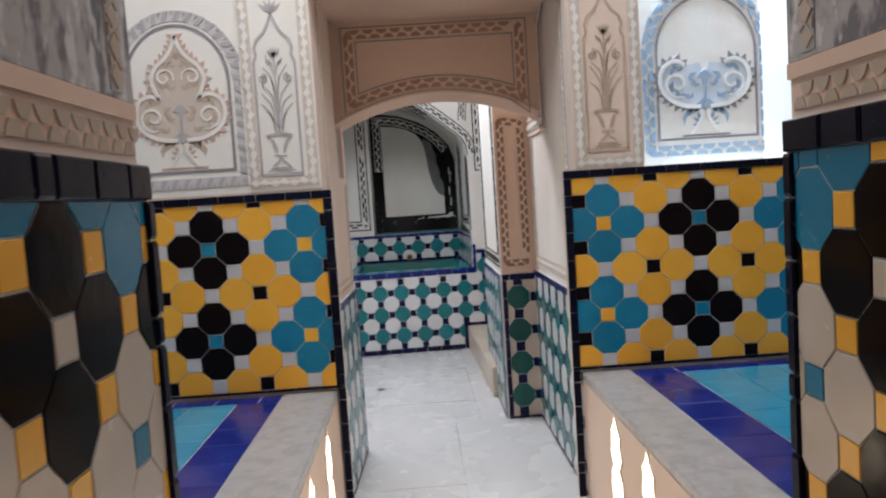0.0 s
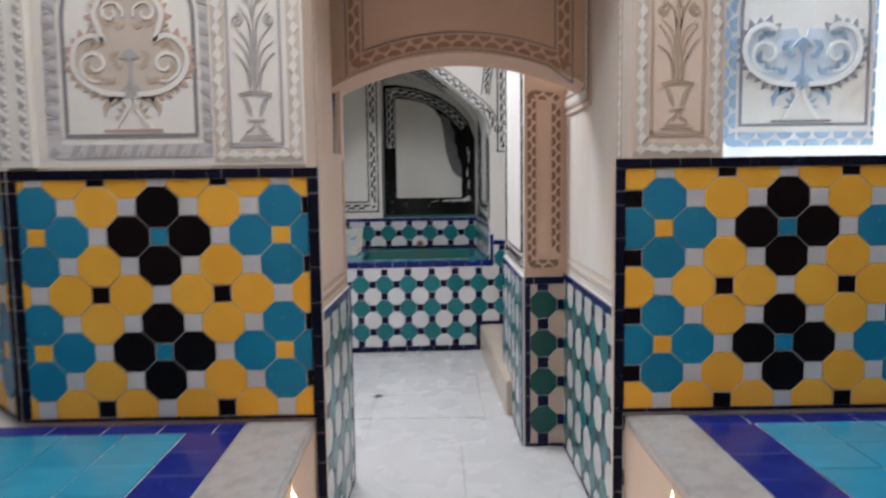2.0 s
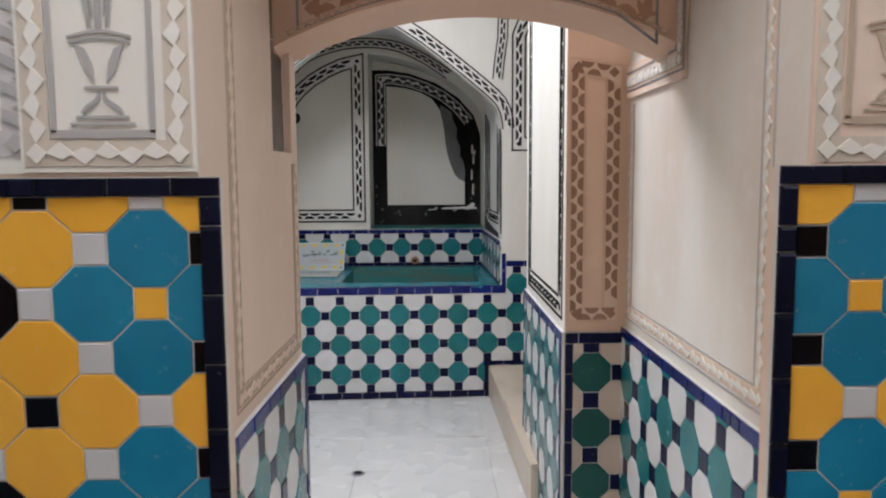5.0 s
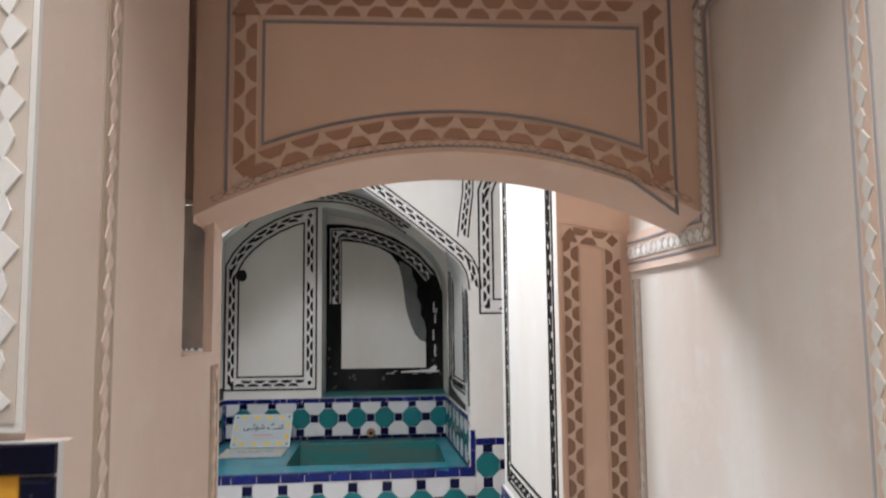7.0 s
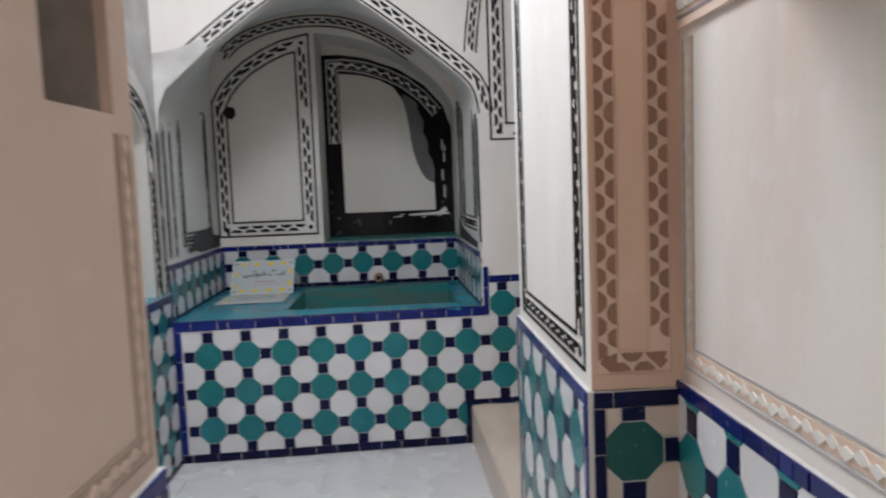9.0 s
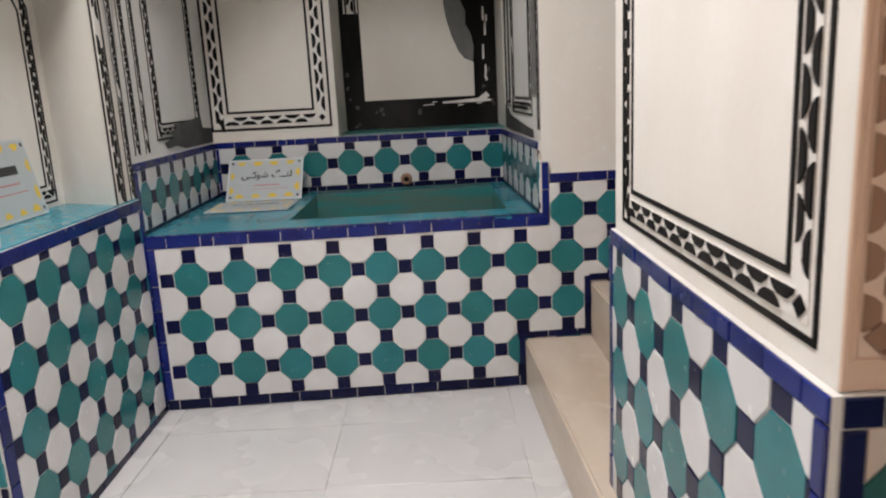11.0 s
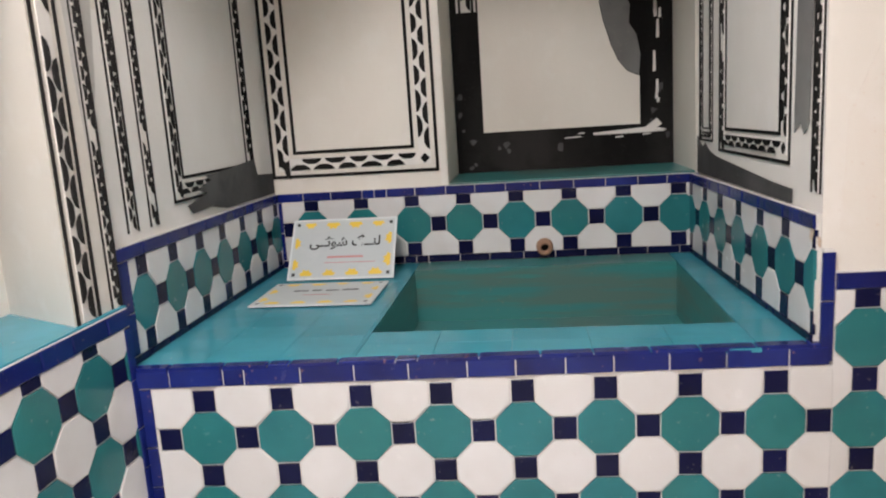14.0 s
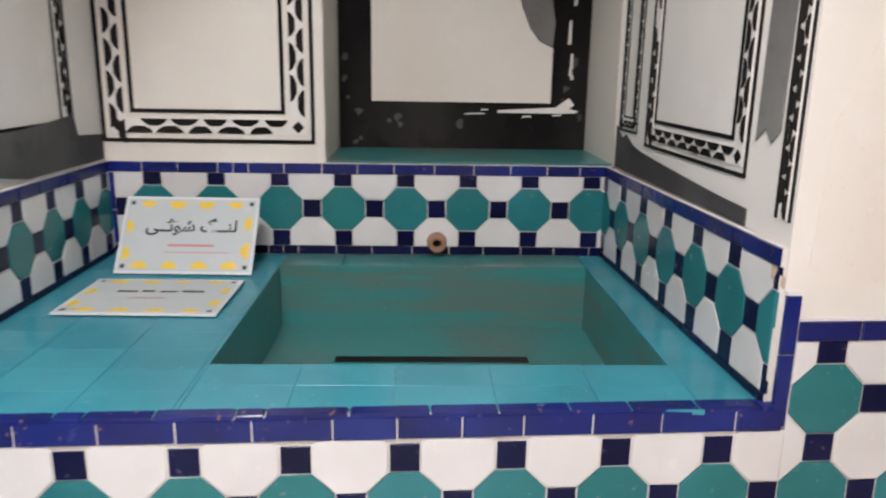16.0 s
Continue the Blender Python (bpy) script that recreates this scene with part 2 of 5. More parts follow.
def add_prism(bm, pts, z0, z1, inset=0.0):
    """A flat plate over a polygon in the local plane, with its upper edge drawn in."""
    n = len(pts)
    area = sum(pts[i][0] * pts[(i + 1) % n][1] - pts[(i + 1) % n][0] * pts[i][1] for i in range(n))
    if area < 0:
        pts = pts[::-1]
    cx, cy = sum(p[0] for p in pts) / n, sum(p[1] for p in pts) / n
    r = max(1e-6, max(math.hypot(p[0] - cx, p[1] - cy) for p in pts))
    k = 1 - inset / r
    lo = [bm.verts.new((x, y, z0)) for x, y in pts]
    mid = [bm.verts.new((x, y, z1 - inset * 0.6)) for x, y in pts] if inset else lo
    hi = [bm.verts.new((cx + (x - cx) * k, cy + (y - cy) * k, z1)) for x, y in pts]
    bm.faces.new(hi)
    for a, b in ((lo, mid), (mid, hi)) if inset else ((lo, hi),):
        for i in range(n):
            bm.faces.new((a[i], a[(i + 1) % n], b[(i + 1) % n], b[i]))
    return bm


def clip(pts, x0, x1, y0, y1):
    """A polygon cut to a rectangle."""
    for ax, lim, sign in ((0, x0, 1), (0, x1, -1), (1, y0, 1), (1, y1, -1)):
        out = []
        for i, p in enumerate(pts):
            q = pts[(i + 1) % len(pts)]
            dp, dq = (p[ax] - lim) * sign, (q[ax] - lim) * sign
            if dp >= 0:
                out.append(p)
            if (dp >= 0) != (dq >= 0):
                f = dp / (dp - dq)
                out.append((p[0] + (q[0] - p[0]) * f, p[1] + (q[1] - p[1]) * f))
        pts = out
        if len(pts) < 3:
            return []
    return pts


def plane(o, u, n):
    """The pose of a wall's plane: x along u, y up, z out of the wall along n."""
    u, n = Vector(u).normalized(), Vector(n).normalized()
    v = n.cross(u)
    m = Matrix((u, v, n)).transposed().to_4x4()
    m.translation = Vector(o)
    return m


def tile_panel(parent, m, w, h, pitch, u0, v0, colours, gap=0.0034, lift=0.0035, skip=None, su=1.0):
    """Octagons and squares over a w x h rectangle of the plane m; u0, v0: where a square (0, 0) lies.
    colours(a, b) gives the material of the octagon (a + b odd) or square (a + b even) at half pitches."""
    w, u0 = w / su, u0 / su
    m = m @ Matrix.Diagonal((su, 1, 1, 1))
    s = pitch * 0.2929 / 2 - gap / 2
    r = pitch * 0.7071 / 2 - gap / 2
    c = r * 0.4142
    octa = [(r, c), (c, r), (-c, r), (-r, c), (-r, -c), (-c, -r), (c, -r), (r, -c)]
    quad = [(s, s), (-s, s), (-s, -s), (s, -s)]
    shared = {}
    hp = pitch / 2
    rnd = random.Random(int(w * 1000 + h * 77 + u0 * 13))
    for a in range(math.floor((-u0 - pitch) / hp), math.ceil((w - u0 + pitch) / hp) + 1):
        for b in range(math.floor((-v0 - pitch) / hp), math.ceil((h - v0 + pitch) / hp) + 1):
            mat = colours(a, b)
            if mat is None:
                continue
            base = octa if (a + b) % 2 else quad
            cu, cv = u0 + a * hp, v0 + b * hp
            if skip and skip(cu, cv):
                continue
            pts = clip([(cu + x, cv + y) for x, y in base], 0, w, 0, h)
            if not pts:
                continue
            xs, ys = [p[0] for p in pts], [p[1] for p in pts]
            if max(xs) - min(xs) < 0.006 or max(ys) - min(ys) < 0.008:
                continue
            whole = len(pts) == len(base) and abs(max(xs) - min(xs) - 2 * base[0][0]) < 1e-5 and abs(max(ys) - min(ys) - 2 * base[0][0]) < 1e-5
            name = "octagonal_tile" if (a + b) % 2 else "square_tile"
            key = (name, mat.name)
            if whole and key in shared:
                me = shared[key]
            else:
                bm = bmesh.new()
                add_prism(bm, base if whole else [(x - cu, y - cv) for x, y in pts], -0.004, lift, 0.0018)
                me = bpy.data.meshes.new(name)
                bm.to_mesh(me)
                bm.free()
                me.materials.append(mat)
                if whole:
                    shared[key] = me
            ob = new(name, me)
            ob.parent = parent
            ob.matrix_parent_inverse = parent.matrix_basis.inverted()
            ob.matrix_basis = m @ pose(cu, cv, rnd.uniform(-0.0012, 0.0008), rnd.uniform(-0.5, 0.5), rnd.uniform(-0.5, 0.5), rnd.uniform(-0.6, 0.6))


def border_row(parent, m, length, width, mat, piece=0.12, gap=0.0034, lift=0.005, odd=None):
    """A row of long narrow glazed border tiles along the plane's x."""
    rnd = random.Random(int(length * 991 + width * 7919))
    u = 0.0
    while u < length - 0.004:
        step = piece * rnd.uniform(0.85, 1.12)
        if rnd.random() < 0.12:
            step = piece * 0.4
        e = min(length, u + step)
        if length - e < 0.03:
            e = length
        bm = bmesh.new()
        add_prism(bm, [(gap / 2, gap / 2), (e - u - gap / 2, gap / 2), (e - u - gap / 2, width - gap / 2), (gap / 2, width - gap / 2)], -0.004, lift, min(0.007, lift * 0.6))
        me = bpy.data.meshes.new("border_tile")
        bm.to_mesh(me)
        bm.free()
        me.materials.append(odd if odd and rnd.random() < 0.3 else mat)
        ob = new("border_tile", me)
        ob.parent = parent
        ob.matrix_parent_inverse = parent.matrix_basis.inverted()
        ob.matrix_basis = m @ pose(u, 0, rnd.uniform(-0.001, 0.001), 0, 0, rnd.uniform(-0.25, 0.25))
        u = e


def wall(name, material, *boxes, bevel=0.0):
    bm = bmesh.new()
    for b in boxes:
        add_box(bm, *b, bevel=bevel)
    return tagged(link(name, bm, material), kind="structure")


def arch_wall(name, material, curve, axis, lo, hi, u0, u1, top, base, drop=0.0):
    """A wall with an arched opening, from lo to hi along the axis across it; curve runs from one jamb over the arch to the other,
    u0 and u1 are the wall's ends and base the foot of the opening."""
    bm = bmesh.new()

    def at(u, z, d):
        z = z - drop if d == hi and base < z < top else z
        return (u, d, z) if axis == "y" else (d, u, z)

    def quad(*c):
        bm.faces.new([bm.verts.new(p) for p in c])

    pts = sorted(curve)
    a, b = pts[0], pts[-1]
    for d in (lo, hi):
        quad(at(u0, base, d), at(a[0], base, d), at(a[0], top, d), at(u0, top, d))
        quad(at(b[0], base, d), at(u1, base, d), at(u1, top, d), at(b[0], top, d))
        for p, q in zip(pts, pts[1:]):
            quad(at(p[0], p[1], d), at(q[0], q[1], d), at(q[0], top, d), at(p[0], top, d))
    for p, q in zip(pts, pts[1:]):
        quad(at(p[0], p[1], lo), at(p[0], p[1], hi), at(q[0], q[1], hi), at(q[0], q[1], lo))
    for p in (a, b):
        quad(at(p[0], base, lo), at(p[0], base, hi), at(p[0], p[1], hi), at(p[0], p[1], lo))
    for u in (u0, u1):
        quad(at(u, base, lo), at(u, base, hi), at(u, top, hi), at(u, top, lo))
    quad(at(u0, top, lo), at(u1, top, lo), at(u1, top, hi), at(u0, top, hi))
    bmesh.ops.remove_doubles(bm, verts=bm.verts[:], dist=0.0004)
    return tagged(link(name, bm, material), kind="structure")


def arc(cx, half, z_spring, rise, n=24, a0=0.0, a1=180.0, power=2.0):
    """Points over an arch from its right springing to its left one."""
    out = []
    for i in range(n + 1):
        t = radians(a0 + (a1 - a0) * i / n)
        c, s = math.cos(t), math.sin(t)
        out.append((cx + half * math.copysign(abs(c) ** (2 / power), c), z_spring + rise * abs(s) ** (2 / power)))
    return out


def smooth_line(pts, n=6):
    """A curve through the points."""
    p = [pts[0]] + list(pts) + [pts[-1]]
    out = []
    for i in range(1, len(p) - 2):
        for k in range(n):
            t = k / n
            out.append(tuple(0.5 * (2 * p[i][c] + (p[i + 1][c] - p[i - 1][c]) * t + (2 * p[i - 1][c] - 5 * p[i][c] + 4 * p[i + 1][c] - p[i + 2][c]) * t * t + (3 * p[i][c] - p[i - 1][c] - 3 * p[i + 1][c] + p[i + 2][c]) * t ** 3) for c in (0, 1)))
    return out + [tuple(pts[-1])]


def even(pts, n):
    """The curve through the points in n equal steps."""
    p = smooth_line(pts, 8)
    d = [0.0]
    for q, r in zip(p, p[1:]):
        d.append(d[-1] + math.hypot(r[0] - q[0], r[1] - q[1]))
    out, i = [], 0
    for k in range(n + 1):
        g = d[-1] * k / n
        while i < len(d) - 2 and d[i + 1] < g:
            i += 1
        f = (g - d[i]) / max(1e-9, d[i + 1] - d[i])
        out.append((p[i][0] + (p[i + 1][0] - p[i][0]) * f, p[i][1] + (p[i + 1][1] - p[i][1]) * f))
    return out


# ---- the large structure ----
# floors
tagged(link("floor", box(-4, 4, -2.2, 9, -0.12, -0.008), M_GROUT), kind="structure")
XL, XR = -0.405, 0.712      # faces of the passage
YF = 3.24                   # face of the wall with the passage
YA0, YA1 = 3.93, 4.07       # the low arch
YP = 4.46                   # pilaster face
XP = 0.495                  # inner face of the pier
YT = 6.668                  # front of the wash basin
YB = 7.78                   # back of the basin alcove
XW = -1.13                  # west wall of the wash room
H1, H2 = 3.4, 3.1
XA0, XA1 = -1.15, 0.492      # sides of the basin alcove
KF = 0.045                  # the basin's front stands askew by this slope


def yf(x):
    """The face of the north wall at x."""
    return YT + KF * (x - 0.5)


def skew_front(ob):
    """Set the front of a mesh on the askew face of the north wall."""
    for v in ob.data.vertices:
        if abs(v.co.y - YT) < 0.03:
            v.co.y += KF * (v.co.x - 0.5)
    return ob


KX = 0.038                  # the passage's west face leans in by this slope


def skew_west(ob):
    """Set a mesh's passage face askew."""
    for v in ob.data.vertices:
        if abs(v.co.x - XL) < 0.03:
            v.co.x += KX * (v.co.y - YF)
    return ob


PQ = plane((XL, YF, 0), (KX, 1, 0), (1, -KX, 0)) @ pose(-YF, 0, 0)
PF = plane((0.5, YT, 0), (1, KF, 0), (KF, -1, 0)) @ pose(-0.5, 0, 0)

# wall with the passage, both sides
wall("wall_behind_west_panel", M_PINK, (-1.42, -0.60, YF, YA1, 0, 3.4))
for nm, b in (("wall_passage_west", (-0.60, XL, YF, 3.79, 0, 3.4)), ("wall_under_slot", (-0.60, XL, 3.79, YA1, 0, 1.53)), ("wall_over_slot", (-0.60, XL, 3.79, YA1, 2.34, 3.4)), ("slot_jamb", (-0.425, XL, 4.0, YA1, 1.53, 2.34)), ("slot_lintel", (-0.60, -0.425, 4.0, YA1, 1.86, 2.34))):
    skew_west(wall(nm, M_PINK, b))
wall("wall_passage_east", M_DAMP, (XR, 1.025, YF, YP, 0, 3.4))
wall("wall_under_bay", M_DAMP, (1.025, 1.80, YF, YP, 0, 1.478))
wall("wall_bay_back", M_DAMP, (1.025, 1.80, YF + 0.16, YP, 1.478, 3.4))
# thin unseen lintel, added to keep the shaft's light inside the bay
wall("bay_light_baffle", M_DAMP, (1.025, 1.80, YF, YF + 0.05, 2.48, 3.4))
# faces that run back at the corners
for sgn, x in ((-1, -1.42), (1, 1.80)):
    bm = bmesh.new()
    add_box(bm, 0, 1.6, -0.3, 0.0, 0, 3.4)
    ob = tagged(link("wall_slant", bm, M_PLASTER), kind="structure")
    ob.matrix_basis = pose(x, YF, 0, 0, 0, 135) if sgn < 0 else pose(x, YF, 0, 0, 0, 45) @ Matrix.Diagonal((1, -1, 1, 1))
# arch over the passage with its soffit
cxA, halfA = (XL + XR) / 2, (XR - XL) / 2
arch_wall("wall_over_arch", M_TAN, [(cxA + (halfA - 0.002) * (i / 12 - 1), 1.815 + 0.14 * (1 - (i / 12 - 1) ** 2)) for i in range(25)], "y", YA0, YA1, XL, XR, 2.34, 1.80, 0.035)
wall("ceiling_passage", M_TAN, (XL, XR, YF, YA1, 2.34, 2.55))
wall("wall_over_passage", M_PINK, (XL, XR, YF, YF + 0.25, 2.55, 3.4))
# pier between passage and steps
wall("pier_steps", M_PLASTER, (XP, 1.8, YP, 5.47, 0, 3.1))
# wash room: walls
wall("wall_south_west", M_PINK, (-2.4, -1.42, YA1 - 0.25, YA1, 0, 3.1))
wall("wall_west_far", M_PLASTER, (-2.6, -2.4, 3.9, 5.5, 0, 3.1))
YC = yf(XA0) - 0.002           # the corner of the west wall with the alcove
wall("wall_west_dado", M_GROUT, (XW - 1.2, XW, 5.48, YC, 0, 0.895))
# west niche over the dado: column, arch, back
ZS = 0.895
NICHE = arc(6.035, 0.375, 1.60, 0.24, 20, power=2.2)
ob = arch_wall("wall_west", M_PLASTER, NICHE, "x", XW - 0.26, XW - 0.004, 5.48, YC, 3.1, ZS)
for v in ob.data.vertices:
    if v.co.x < XW - 0.2 and 5.6 < v.co.y < 6.5:
        v.co.y = 6.035 + (v.co.y - 6.035) * 1.36
wall("wall_west_niche_back", M_PLASTER, (XW - 0.5, XW - 0.26, 5.48, YC, ZS, 3.1))
# north wall with the basin alcove
cxT = (XA0 + XA1) / 2
LIMB = [(0.0, 2.475), (0.08, 2.432), (0.24, 2.335), (0.37, 2.243), (0.57, 2.088), (0.72, 1.965), (0.778, 1.905), (0.808, 1.83), (0.820, 1.70), (0.821, 1.60)]
FRONT = even([(cxT + u, z) for u, z in LIMB[::-1]], 24) + even([(cxT - u, z) for u, z in LIMB], 24)[1:]
BACK = even([(0.47, 1.60), (0.472, 1.85), (0.466, 2.00), (0.43, 2.12), (0.295, 2.245), (0.082, 2.397), (-0.129, 2.507), (-0.297, 2.552), (-0.505, 2.563), (-0.712, 2.537), (-0.93, 2.463), (-1.07, 2.36), (-1.135, 2.22), (-1.15, 2.00), (-1.15, 1.60)], 48)
skew_front(arch_wall("wall_north", M_PLASTER, FRONT, "y", YT, YT + 0.05, -1.65, 2.6, 3.1, 0))


def vault(name, material, a, b, ya, yb, foot):
    """The inside of an alcove, drawn from its front arch to its back arch."""
    bm = bmesh.new()
    steps = 6
    rows = []
    for k in range(steps + 1):
        f = k / steps
        pts = [(p[0] + (q[0] - p[0]) * f, p[1] + (q[1] - p[1]) * f) for p, q in zip(a, b)]
        pts = [(pts[0][0], foot)] + pts + [(pts[-1][0], foot)]
        rows.append([bm.verts.new((x, ya + (yb - ya) * f, z)) for x, z in pts])
    for r, q in zip(rows, rows[1:]):
        for i in range(len(r) - 1):
            bm.faces.new((r[i], r[i + 1], q[i + 1], q[i]))
    return tagged(link(name, bm, material, smooth=True), kind="structure")


skew_front(vault("vault_alcove", M_VAULT, FRONT, BACK, YT + 0.001, YB + 0.002, 0.0))
# back of the alcove with the recess
XRC0, XRC1 = -0.455, 0.462
RECESS = even([(XRC1, 1.04), (XRC1, 1.80), (0.41, 1.99), (0.28, 2.14), (0.09, 2.275), (-0.13, 2.365), (-0.30, 2.405), (XRC0 + 0.01, 2.425)], 40) + [(XRC0, 2.42), (XRC0, 1.04)]
arch_wall("wall_alcove_back", M_CREAMWALL, RECESS, "y", YB + 0.001, 8.2, -1.65, 2.6, 3.1, 0)
wall("wall_recess_back", M_CREAMWALL, (-0.9, 0.9, 8.2, 8.4, 0.9, 2.8))
# unseen ceilings and outer walls that close the rooms, holed for the area lights
wall("wall_east_steps", M_PLASTER, (2.4, 2.6, 5.47, YT, 0, 3.1))
wall("ceiling_wash_room", M_PLASTER, (-2.6, 2.6, YA1, 4.62, H2, 3.3), (-2.6, 2.6, 5.38, 8.4, H2, 3.3), (-2.6, -0.93, 4.62, 5.38, H2, 3.3), (-0.17, 2.6, 4.62, 5.38, H2, 3.3))
wall("wall_wash_room_south", M_PLASTER, (-2.6, XR, YA1 - 0.2, YA1, 2.40, 3.3))
wall("wall_room_west", M_PLASTER, (-3.2, -3.0, -2.2, 4.6, 0, 3.6))
wall("wall_room_east", M_PLASTER, (3.2, 3.4, -2.2, 4.6, 0, 3.6))
wall("wall_room_back", M_PLASTER, (-3.2, 3.4, -2.2, -2.0, 0, 3.6))
wall("wall_room_north", M_PLASTER, (-3.2, -2.4, 4.4, 4.6, 0, 3.6), (2.6, 3.4, 4.4, 4.6, 0, 3.6))
wall("ceiling_pool_room", M_PLASTER, (-3.2, 3.4, 1.3, 1.85, H1, 3.6), (-3.2, 3.4, 2.95, 4.6, H1, 3.6), (-3.2, -2.25, 1.85, 2.95, H1, 3.6), (-1.55, -0.65, 1.85, 2.95, H1, 3.6), (0.45, 1.75, 1.85, 2.95, H1, 3.6), (2.45, 3.4, 1.85, 2.95, H1, 3.6))
wall("ceiling_entrance", M_TAN, (-3.2, -0.25, -2.2, 1.3, 2.9, 3.1), (0.5, 3.4, -2.2, 1.3, 2.9, 3.1), (-0.25, 0.5, -2.2, -0.9, 2.9, 3.1), (-0.25, 0.5, -0.1, 1.3, 2.9, 3.1), (-3.2, 3.4, 1.28, 1.33, 2.9, 3.4))
# entrance piers
PLX, PLY, PRX, PRY = -0.46, 1.25, 0.70, 1.335
wall("pier_entrance_west", M_PINK, (-3.0, PLX, -2.0, PLY, 0, 2.9))
wall("pier_entrance_east", M_PINK, (PRX, 3.2, -2.0, PRY, 0, 2.9))

# ---- pool platforms beside the walkway ----
for side, x_edge, x_blue, x_cyan, x_far, y_near in (("west", XL, -0.64, -0.825, -3.0, PLY), ("east", 0.700, 0.915, 1.12, 3.2, PRY)):
    sg = -1 if side == "west" else 1
    lo, hi = sorted((x_edge, x_far))
    wall("platform_" + side, M_PINK, (lo, hi, y_near, YF, 0, 0.535))
    wall("platform_back_" + side, M_GROUT, (-3.0, -1.42, YF, 4.4, 0, 0.535) if sg < 0 else (1.80, 3.2, YF, 4.4, 0, 0.535))
    lo, hi = sorted((x_edge, x_blue))
    tagged(link("marble_curb", box(lo, hi, y_near, YF, 0.535, 0.572, 0.006), M_MARBLE), "grey veined marble curb along the pool platform", "curb", kind="structure")




def tile_grid(parent, m, w, h, pw, ph, mat, gap=0.004, tilt=0.35, edge=0.0018):
    """Square glazed tiles laid over a rectangle, the last row and column cut."""
    shared = {}
    rnd = random.Random(int(w * 313 + h * 71))
    nu, nv = math.ceil(w / pw - 0.05), math.ceil(h / ph - 0.05)
    for i in range(nu):
        for j in range(nv):
            a, b = min(pw, w - i * pw), min(ph, h - j * ph)
            key = (round(a, 3), round(b, 3))
            if key not in shared:
                bm = bmesh.new()
                add_prism(bm, [(gap / 2, gap / 2), (a - gap / 2, gap / 2), (a - gap / 2, b - gap / 2), (gap / 2, b - gap / 2)], -0.006, 0.004, edge)
                me = bpy.data.meshes.new("glazed_tile")
                bm.to_mesh(me)
                bm.free()
                me.materials.append(mat)
                shared[key] = me
            ob = new("glazed_tile", shared[key])
            ob.parent = parent
            ob.matrix_parent_inverse = parent.matrix_basis.inverted()
            ob.matrix_basis = m @ pose(i * pw, j * ph, rnd.uniform(-0.001, 0.0006) * tilt / 0.35, rnd.uniform(-tilt, tilt), rnd.uniform(-tilt, tilt), rnd.uniform(-0.8, 0.8) * tilt)


for side, x_blue, x_cyan, x_far, y_near in (("west", -0.642, -0.825, -2.825, PLY), ("east", 0.917, 1.12, 3.12, PRY)):
    sg = -1 if side == "west" else 1
    lo, hi = sorted((x_blue, x_far))
    bed = tagged(link("pool_bed_" + side, box(lo, hi, y_near, YF + 0.9, 0.535, 0.5665), M_GROUT), kind="structure")
    lo, hi = sorted((x_blue, x_cyan))
    tile_grid(bed, pose(lo, y_near, 0.566), hi - lo, YF - 0.11 - y_near, hi - lo, 0.19, M_BLUEPOOL, 0.006, 0.2)
    lo, hi = sorted((x_blue, x_far))
    tile_grid(bed, pose(lo, YF - 0.11, 0.566), hi - lo, 0.098, 0.19, 0.098, M_BLUEPOOL, 0.006, 0.2)
    lo, hi = sorted((x_cyan, x_far))
    tile_grid(bed, pose(lo, y_near, 0.5665), hi - lo, YF - 0.11 - y_near, 0.2, 0.2, M_CYAN, 0.005, 0.15)

# ---- dadoes ----
def dado(name, m, w, h, pitch, u0, v0, colours, top=None, bottom=None, left=None, right=None, bmat=None, odd=None, thick=0.012, su=1.0):
    """A tiled panel with its grout bed and border rows; the rectangle is the whole panel."""
    bm = bmesh.new()
    add_prism(bm, [(0, 0), (w, 0), (w, h), (0, h)], 0.001, thick)
    bed = tagged(link(name, bm, M_GROUT, None, m), kind="structure")
    t, b, l, r = top or 0, bottom or 0, left or 0, right or 0
    proud = 0.011 if bmat is M_INK else 0.005
    face = m @ pose(0, 0, thick)
    tile_panel(bed, face @ pose(l, b, 0), w - l - r, h - b - t, pitch, u0 - l, v0 - b, colours, su=su)
    if t:
        border_row(bed, face @ pose(0, h - t, 0), w, t, bmat, lift=proud, odd=odd)
    if b:
        border_row(bed, face, w, b, M_NAVY if bmat is M_COBALT else bmat, lift=proud)
    if l:
        border_row(bed, face @ pose(l, b, 0, 0, 0, 90), h - t - b, l, bmat, lift=proud)
    if r:
        border_row(bed, face @ pose(w, b, 0, 0, 0, 90), h - t - b, r, bmat, lift=proud)
    return bed


def teal_white(swap=0):
    def f(a, b):
        if (a + b) % 2 == 0:
            return M_NAVY
        return M_WHITE if (b + swap) % 2 else M_TEAL
    return f


def flowers(edge=False):
    def f(a, b):
        if (a + b) % 2 == 0:
            if edge and abs(a) == 5:
                return M_BLACK
            if a % 8 == 0 and b % 4 == 0:
                return M_BLUE
            if a % 8 == 4 and b % 4 == 0:
                return M_YELLOW
            if a % 4 == 2 and b % 4 == 2:
                return M_BLACK
            return M_GREY
        for da, db in ((1, 0), (-1, 0), (0, 1), (0, -1)):
            p, q = (a + da) % 8, (b + db) % 4
            if (p, q) == (0, 0):
                return M_BLACK
            if (p, q) == (4, 0):
                return M_BLUE
        return M_YELLOW
    return f


